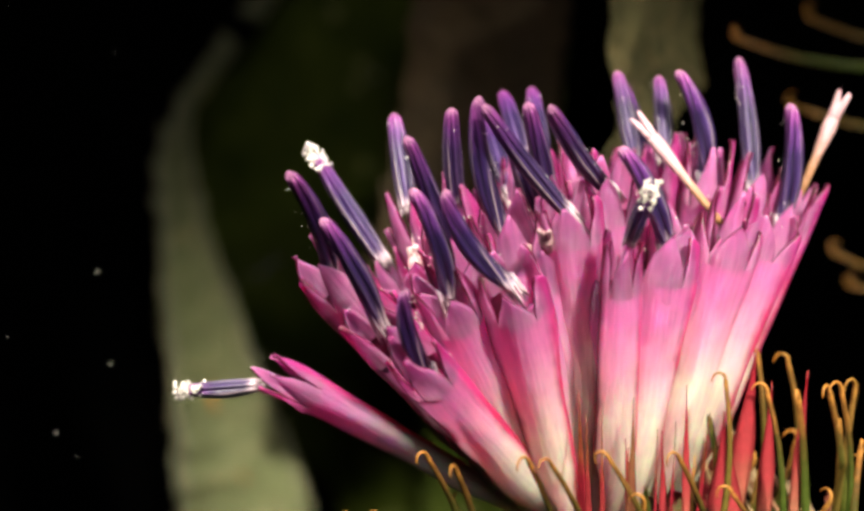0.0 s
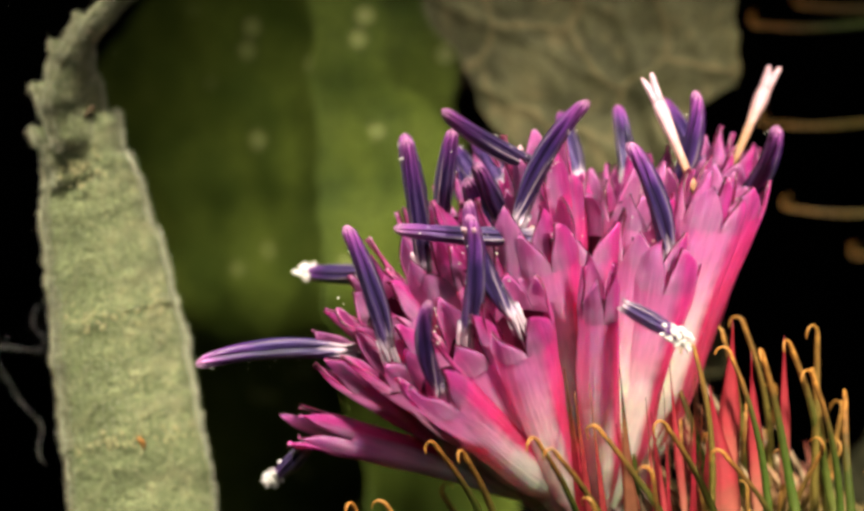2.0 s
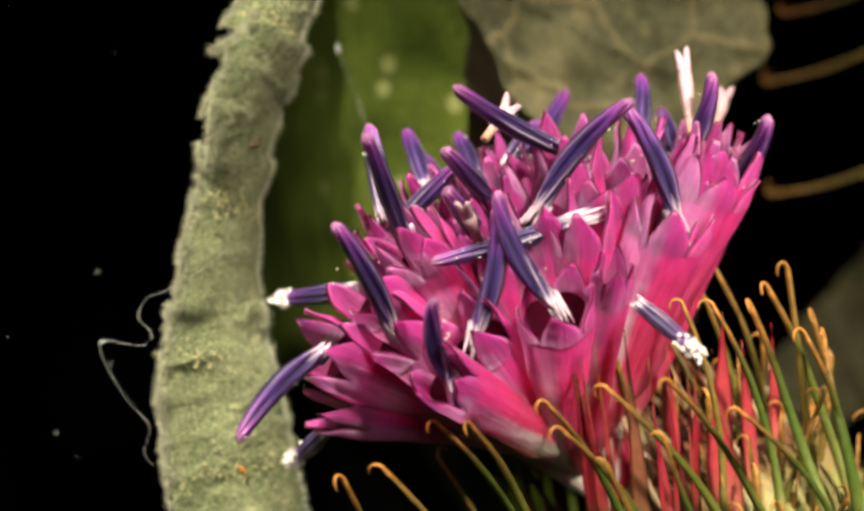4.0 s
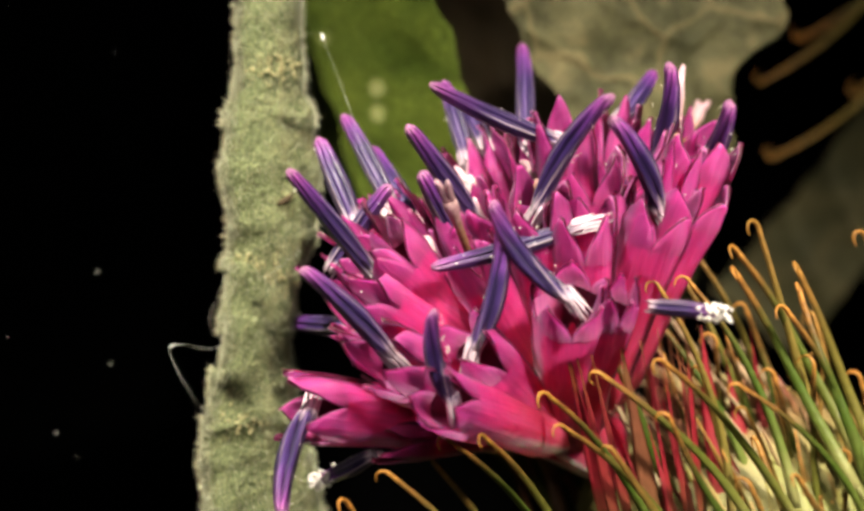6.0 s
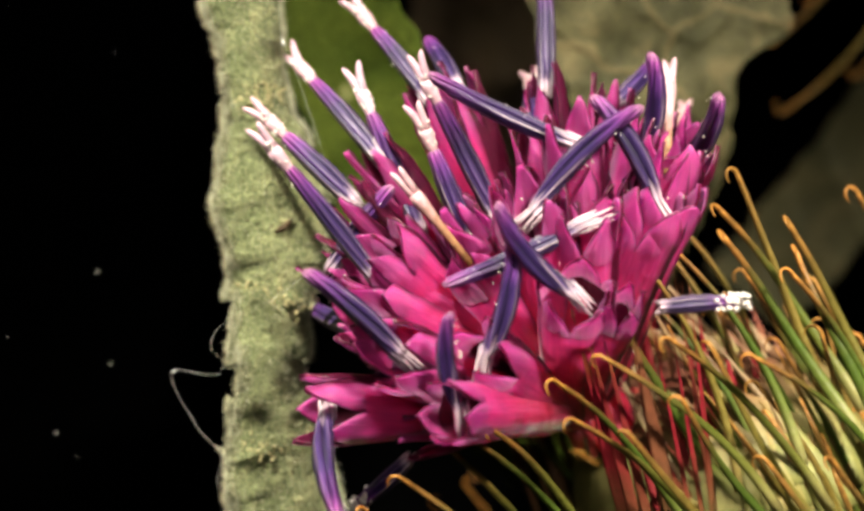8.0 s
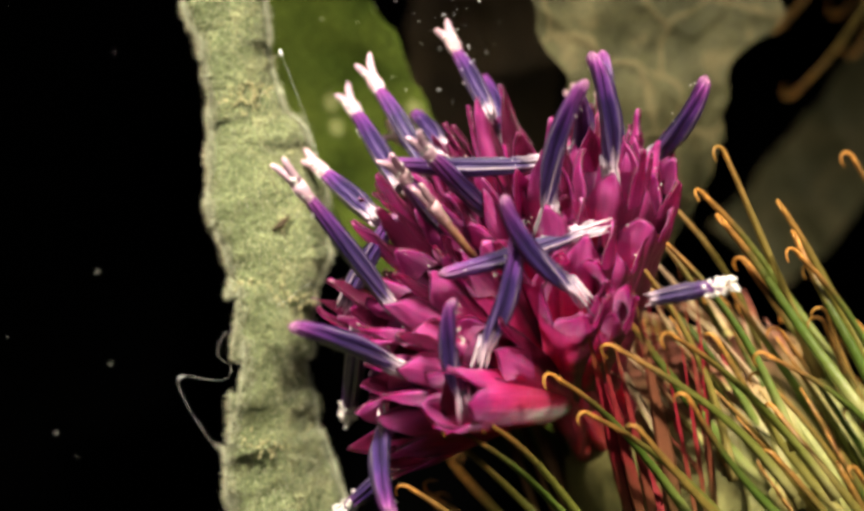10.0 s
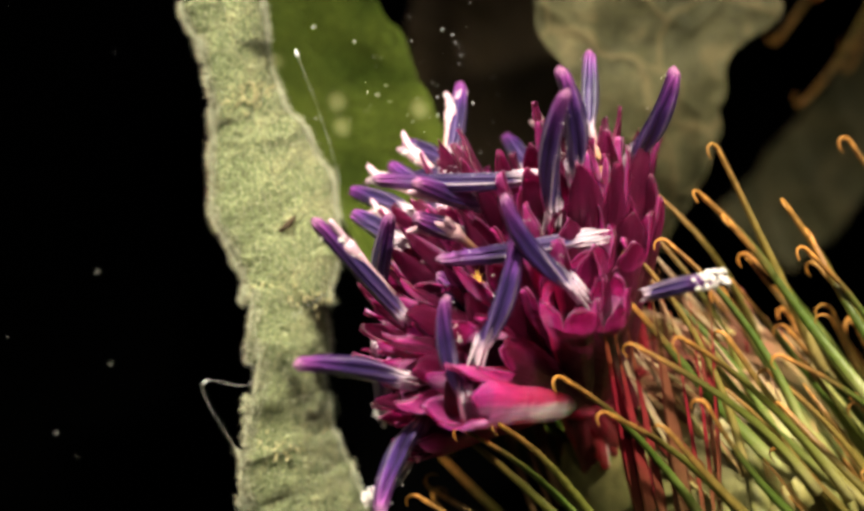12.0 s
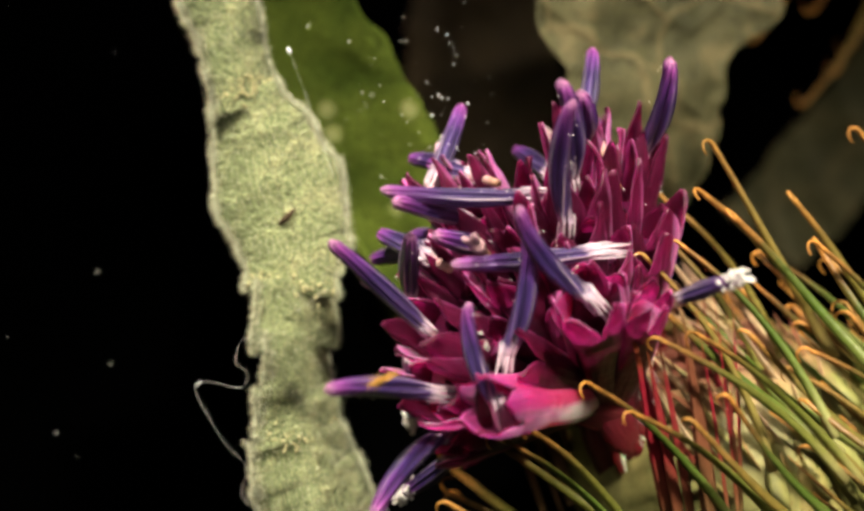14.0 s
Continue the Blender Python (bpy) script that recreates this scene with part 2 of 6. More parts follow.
def tube(rings, sides, shape=None, close=True):
    """Verts and faces of a tube: rings of (centre, radius, across, up)."""
    verts, faces = [], []
    for k, (c, r, a, b) in enumerate(rings):
        for i in range(sides):
            an = 2 * math.pi * i / sides
            f = shape(an, k / (len(rings) - 1)) if shape else 1.0
            verts.append(Vector(c) + Vector(a) * (r[0] * f * math.cos(an)) + Vector(b) * (r[1] * f * math.sin(an)))
    n = len(rings)
    for k in range(n - 1):
        for i in range(sides):
            j = (i + 1) % sides
            faces.append((k * sides + i, k * sides + j, (k + 1) * sides + j, (k + 1) * sides + i))
    if close:
        faces.append(tuple(range(sides))[::-1])
        faces.append(tuple((n - 1) * sides + i for i in range(sides)))
    return verts, faces


def join(*pieces):
    verts, faces = [], []
    for v, f in pieces:
        o = len(verts)
        verts += v
        faces += [tuple(i + o for i in q) for q in f]
    return verts, faces


def rod(points, radii, sides=8, flat=1.0):
    """A tube along points, flattened across the bending plane by flat."""
    rings = []
    pts = [Vector(p) for p in points]
    up = Vector((0, 1, 0))
    for k, p in enumerate(pts):
        d = (pts[min(k + 1, len(pts) - 1)] - pts[max(k - 1, 0)]).normalized()
        a = up.cross(d)
        a = a.normalized() if a.length > 1e-6 else Vector((1, 0, 0))
        b = d.cross(a)
        rings.append((p, (radii[k] * flat, radii[k]), a, b))
    return tube(rings, sides)


X, Y = Vector((1, 0, 0)), Vector((0, 1, 0))


# ---- the flower head ----
def petal_mesh(rng, length=9.5, wide=0.85, lobe=(1.2, 2.2), narrow=0.5):
    """One floret's corolla: a tube that widens to the throat and splits into five pointed lobes. Its throat is at the origin."""
    bow = rng.uniform(-0.3, 0.3)
    flute = rng.uniform(0.03, 0.07)

    seed = Vector((rng.uniform(0, 50), rng.uniform(0, 50), 0))

    def skin(an, z, inset=0.0):
        s = 1 + z / length
        r = narrow + (wide - narrow) * max(0.0, min(1.0, s)) ** 2.1 - inset
        r *= min(1.0, 0.3 + 0.7 * (z + length) / 2.6)
        r *= 1 - flute * max(0, s) * math.cos(5 * an)
        r *= 1 + 0.10 * noise.noise(seed + Vector((1.3 * math.cos(an), 1.3 * math.sin(an), z * 0.55)))
        x = bow * math.sin(max(0.0, min(1.0, s)) * math.pi)
        return Vector((x + r * math.cos(an), 0.9 * r * math.sin(an), z))

    v, f = [], []
    n = 30
    levels = [-length + (length - 0.12) * k / 12 for k in range(13)]
    for z in levels:
        v += [skin(2 * math.pi * i / n, z) * MM for i in range(n)]
    for k in range(12):
        for i in range(n):
            j = (i + 1) % n
            f.append((k * n + i, k * n + j, k * n + n + j, k * n + n + i))
    pieces = [(v, f)]
    for i in range(5):
        mid = 2 * math.pi * (i + 0.5) / 5
        ln, flare, lean = rng.uniform(*lobe), rng.uniform(-0.20, 0.08), rng.uniform(-0.22, 0.22)
        tip = rng.uniform(1.2, 1.9)
        v, f = [], []
        rows, across = 11, 6
        for k in range(rows):
            s = k / (rows - 1)
            z = -0.12 + s * ln
            half = 0.625 * max(0.04, 1 - max(0, s - 0.02) ** tip)
            curl = flare * ln * s * s
            for inset in (0, 1):
                us = [2 * u / across - 1 for u in range(across + 1)]
                for u in (us if not inset else us[::-1]):
                    p = skin(mid + half * u + lean * s * s, z if z < 0 else 0, 0.05 * inset)
                    out = Vector((math.cos(mid), math.sin(mid), 0))
                    p.z = z - 0.15 * abs(curl) * s
                    p += 0.16 * s * Vector((noise.noise(seed + Vector((i * 3.1, z * 1.1, u * 0.5))), noise.noise(seed + Vector((i * 3.1, 9 + z * 1.1, u * 0.5))), 0))
                    v.append((p + out * (curl * 0.6 - (0.10 * s if inset else 0))) * MM)
        m = 2 * (across + 1)
        for k in range(rows - 1):
            for a in range(m):
                b = (a + 1) % m
                f.append((k * m + a, k * m + b, k * m + m + b, k * m + m + a))
        f.append(tuple((rows - 1) * m + a for a in range(m)))
        pieces.append((v, f))
    v, f = join(*pieces)
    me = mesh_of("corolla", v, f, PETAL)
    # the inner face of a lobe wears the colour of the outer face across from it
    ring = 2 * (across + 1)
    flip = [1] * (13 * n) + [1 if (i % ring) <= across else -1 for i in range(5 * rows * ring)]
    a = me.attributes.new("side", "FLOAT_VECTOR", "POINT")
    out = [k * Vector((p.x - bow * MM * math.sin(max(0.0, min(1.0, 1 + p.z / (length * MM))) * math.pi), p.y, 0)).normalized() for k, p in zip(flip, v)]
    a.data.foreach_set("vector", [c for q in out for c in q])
    return me


def anther_mesh(rng, length, fray=(0.5, 1.3)):
    """The tube of fused anthers: ribbed, bowed, tapering, frayed at the foot and notched at the tip. Its foot is at the origin."""
    rings = []
    bow = rng.uniform(0.10, 0.42) * rng.choice((-1, 1)) * (0.2 if fray[1] < 0.5 else 1.0)
    fat = rng.uniform(0.9, 1.08)
    for k in range(23):
        s = k / 22
        r = 0.395 * fat * (0.66 + 0.34 * math.sin(min(1, s * 1.5 + 0.1) * math.pi * 0.5)) * (1 - 0.42 * max(0, s - 0.35) ** 1.3 / 0.571)
        r *= 1 - max(0, s - 0.93) ** 2 * 110
        x = bow * 4 * s * (1 - s)
        rings.append(((0.3 * x * MM, x * MM, s * length * MM), (max(r, 0.06) * MM,) * 2, X, Y))
    rib = lambda an, s: 1 + 0.10 * abs(math.cos(2.5 * an)) - 0.06
    pieces = [tube(rings, 40, rib)]
    for i in range(9):
        an = 2 * math.pi * i / 9 + rng.uniform(-0.2, 0.2)
        d = Vector((math.cos(an), math.sin(an), 0))
        ln = rng.uniform(*fray)
        pts = [(d * (0.22 + 0.10 * s * ln) + Vector((0, 0, 0.45 - s * (ln + 0.45)))) * MM for s in (0, 0.35, 0.7, 1)]
        pieces.append(rod(pts, [0.085 * MM, 0.08 * MM, 0.06 * MM, 0.015 * MM], 6))
    v, f = join(*pieces)
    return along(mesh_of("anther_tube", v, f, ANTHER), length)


def style_mesh(rng, length=6.0, thick=0.20, start=0.0):
    """A style: a thin rod whose end parts into two blunt branches. Its foot is at the origin."""
    pts = [(0, 0, (start + s * (length - 1.1 - start)) * MM) for s in (0, 0.3, 0.6, 0.9, 1)]
    pieces = [rod(pts, [thick * k * MM for k in (0.8, 0.8, 0.9, 1.45, 1.3)], 10)]
    for side in (-1, 1):
        sp = rng.uniform(0.08, 0.34)
        pts = [(0.1 * side * s * MM, side * (0.08 + sp * s * s) * MM, (length - 1.15 + 1.15 * s) * MM) for s in (0, 0.3, 0.6, 0.85, 1)]
        pieces.append(rod(pts, [thick * k * MM for k in (0.8, 0.75, 0.68, 0.55, 0.2)], 8))
    v, f = join(*pieces)
    return mesh_of("style", v, f, STYLE)


def grains_mesh(rng, at, spread, count, size):
    """A clump of pollen grains round the height at on the axis."""
    pieces = []
    for _ in range(count):
        an, r = rng.uniform(0, 6.283), rng.uniform(0.4, 1) * spread[0]
        c = Vector((r * math.cos(an), r * math.sin(an), at + rng.uniform(-1, 1) * spread[1])) * MM
        s = rng.uniform(0.6, 1.3) * size * MM
        rings = [(c + Vector((0, 0, s * h)), (s * w, s * w), X, Y) for h, w in ((-1, 0.25), (-0.5, 0.85), (0.2, 1.0), (0.75, 0.6), (1, 0.1))]
        pieces.append(tube(rings, 6))
    v, f = join(*pieces)
    return mesh_of("pollen", v, f, POLLEN)


def bract_mesh(rng, length):
    """A needle bract that ends in a hook. The crook of the hook is near the origin's height length; it curls towards +x."""
    pts, rad = [], []
    bend, thick = rng.uniform(-1.7, 1.3), rng.uniform(0.13, 0.21)
    for k in range(11):
        s = k / 10
        pts.append(((bend * 4 * s * (1 - s) * 0.5) * MM, 0.35 * bend * math.sin(s * 4.5) * s * MM * (1 - s), s * (length - 0.45) * MM))
        rad.append((1.0 * thick * (1 - s) ** 1.15 + 0.105) * MM)
    rr, turn = rng.uniform(0.22, 0.34), rng.uniform(2.7, 3.6)
    for k in range(1, 11):
        a = k / 10 * turn
        pts.append(((rr - rr * math.cos(a)) * MM, 0, (length - 0.45 + 1.25 * rr * math.sin(a)) * MM))
        rad.append((0.105 - 0.075 * (k / 10) ** 0.8) * MM)
    v, f = rod(pts, rad, 10, 0.75)
    return mesh_of("bract", v, f, BRACT)


def inner_bract_mesh(rng, length, wide=0.25, mat=RED_BRACT):
    """A flat, keeled inner bract that narrows to a needle point."""
    v, f = [], []
    n = 16
    neck = rng.uniform(0.70, 0.80)
    for k in range(n):
        s = k / (n - 1)
        w = wide * (0.75 + 0.25 * math.sin(s / neck * math.pi)) if s < neck * 0.6 else wide * 0.99 * max(0.0, 1 - (s - neck * 0.6) / (1 - neck * 0.6)) ** 1.25
        w = max(w, 0.02)
        for u, d in ((-1, 0), (-0.5, -0.12), (0, -0.18), (0.5, -0.12), (1, 0), (0.5, 0.06), (0, 0.04), (-0.5, 0.06)):
            v.append((w * u * MM, d * w * 1.5 * MM - 0.5 * s * s * MM * 0.6, s * length * MM))
    for k in range(n - 1):
        for i in range(8):
            j = (i + 1) % 8
            f.append((k * 8 + i, k * 8 + j, k * 8 + 8 + j, k * 8 + 8 + i))
    f.append(tuple((n - 1) * 8 + i for i in range(8)))
    return mesh_of("inner_bract", v, f, mat)


def chaff_mesh(rng):
    """A fine flat needle of chaff with a slight bow. Its foot is at the origin."""
    ln, b, w = rng.uniform(3.8, 5.6), rng.uniform(-0.5, 0.5), rng.uniform(0.8, 1.2)
    pts = [(b * s * s * MM, -0.4 * s * s * MM, (s * ln - 0.4) * MM) for s in (0, 0.2, 0.4, 0.6, 0.8, 1)]
    v, f = rod(pts, [w * k * MM for k in (0.24, 0.26, 0.22, 0.15, 0.08, 0.02)], 6, 0.45)
    return mesh_of("chaff_bract", v, f, CHAFF)


def straw_mesh(rng):
    """A flat scale of the egg: it hugs the curve below it and lifts at its tip, which is at the height 9.4."""
    w, lift, sway = rng.uniform(0.75, 1.2), rng.uniform(0.10, 0.45), rng.uniform(-0.3, 0.3)
    pts, rad = [], []
    for k in range(9):
        s = 4.8 * (1 - k / 8)
        pts.append(((s * s / 13 - lift * math.exp(-1.6 * s)) * MM, sway * math.sin(s) * MM, (9.4 - s) * MM))
        rad.append(w * (0.36, 0.42, 0.43, 0.40, 0.34, 0.26, 0.18, 0.11, 0.03)[k] * MM)
    v, f = rod(pts, rad, 10, 0.32)
    return mesh_of("scale_bract", v, f, STRAW)


def needle_mesh(rng):
    """A slim green shaft without a hook."""
    b = rng.uniform(-0.5, 0.5)
    pts = [(b * math.sin(s * 3) * MM, 0, (0.5 + s * 8.9) * MM) for s in (0, 0.2, 0.4, 0.6, 0.8, 1)]
    w = rng.uniform(0.85, 1.2)
    v, f = rod(pts, [w * k * MM for k in (0.24, 0.20, 0.17, 0.14, 0.10, 0.03)], 8, 0.8)
    return mesh_of("needle_bract", v, f, BRACT)


def involucre_mesh():
    """The egg of the flower head, with rows of scale bases, and its stalk end."""
    rings = []
    for k in range(31):
        p = math.pi * k / 30
        r = 5.8 * math.sin(p) ** 0.8 + 0.05
        z = -5.0 * math.cos(p)
        rings.append(((2.8 * MM, 0.6 * MM, (z - 0.4) * MM), (r * MM, r * MM), X, Y))
    bumps = lambda an, s: 1 + 0.008 * math.cos(34 * an)
    v, f = tube(rings, 68, bumps)
    return mesh_of("involucre", v, f, BODY)


def basis(origin, z, ref=Y, twist=0.0):
    """A pose at origin whose z runs along z and whose x leans towards ref, turned by twist degrees."""
    z = Vector(z).normalized()
    x = (Vector(ref) - z * z.dot(Vector(ref)))
    x = x.normalized() if x.length > 1e-5 else X
    y = z.cross(x)
    m = Matrix((x, y, z)).transposed().to_4x4()
    return Matrix.Translation(origin) @ m @ pose(0, 0, 0, 0, 0, twist)


def flower_head(tips, count, seed, spread=(28, 112), scales=60):
    """An involucre set with hooked bracts; its middle is the origin and its mouth looks along +z."""
    rng = random.Random(seed)
    head = new("burdock_flower_head")
    part("involucre", involucre_mesh(), head, "straw-green scaly egg of the head")
    stalk, f = rod([(0, 0, -4.6 * MM), (0.6 * MM, 0, -14 * MM), (0, 0, -45 * MM)], [1.3 * MM, 1.1 * MM, 1.2 * MM], 12)
    part("stalk", mesh_of("stalk", stalk, f, BODY), head)
    shapes = [bract_mesh(rng, 9.4) for _ in range(8)]
    places = [Vector(t) for t in tips]
    k = 0
    while len(places) < count and k < 4000:
        k += 1
        po, az = radians(rng.uniform(*spread)), rng.uniform(0, 2 * math.pi)
        d = Vector((math.sin(po) * math.cos(az), math.sin(po) * math.sin(az), math.cos(po)))
        p = d * rng.uniform(8.2, 10.6)
        if d.x < -0.25 and d.z > 0.72 or p.x < -8.5 or (p.y > 2 or p.x < -3) and rng.random() < 0.6:
            continue
        if all((p - q).length > 1.3 for q in places):
            places.append(p)
    bracts = []
    for p in places:
        r = p.normalized()
        d = (r * 0.62 + Vector((0, 0, 0.62))).normalized()
        ob = part("bract", rng.choice(shapes), head)
        d += Vector((rng.gauss(0, 0.12), rng.gauss(0, 0.12), rng.gauss(0, 0.08)))
        bracts.append((ob, p * MM, d, -r + Vector((0, 0, 0.2)), rng.uniform(-40, 40)))
    straw, needles = [straw_mesh(rng) for _ in range(6)], [needle_mesh(rng) for _ in range(6)]
    for k in range(scales):
        po, az = math.acos(0.90 - 1.3 * (k + 0.5) / scales), k * 2.39996
        r = Vector((math.sin(po) * math.cos(az), math.sin(po) * math.sin(az), math.cos(po)))
        if r.x < -0.2:
            continue
        if k % 5:
            # scales lie on the egg and stay there
            p = Vector((2.8, 0.6, -0.4)) + Vector((5.85 * r.x, 5.85 * r.y, 5.1 * r.z))
            d = Vector((rng.gauss(0, 0.10), rng.gauss(0, 0.10), 1.0))
            n = Vector((r.x, r.y, 1.15 * r.z)).normalized()
            d = (d - n * d.dot(n)).normalized() + n * rng.uniform(0.02, 0.10)
            part("scale_bract", rng.choice(straw), head, "", aim_bract(p * MM, d, -n, rng.uniform(-14, 14)))
            continue
        d = (r * rng.uniform(0.45, 0.62) + Vector((rng.gauss(0, 0.10), rng.gauss(0, 0.10), 0.66))).normalized()
        p = (r * rng.uniform(6.4, 8.9) + Vector((1.2, 0.3, 0.0))) * MM
        bracts.append((part("needle_bract", rng.choice(needles), head), p, d, -r, 90 + rng.uniform(-30, 30)))
    return head, bracts


def aim_bract(p, d, ref, twist, drift=None, share=0.0):
    """A bract's pose with its hook at p; it turns from its own direction towards drift by that share."""
    if drift:
        d = d.normalized() * (1 - share) + drift * share
    return basis(p, d, ref, twist) @ Matrix.Translation((0, 0, -9.4 * MM))


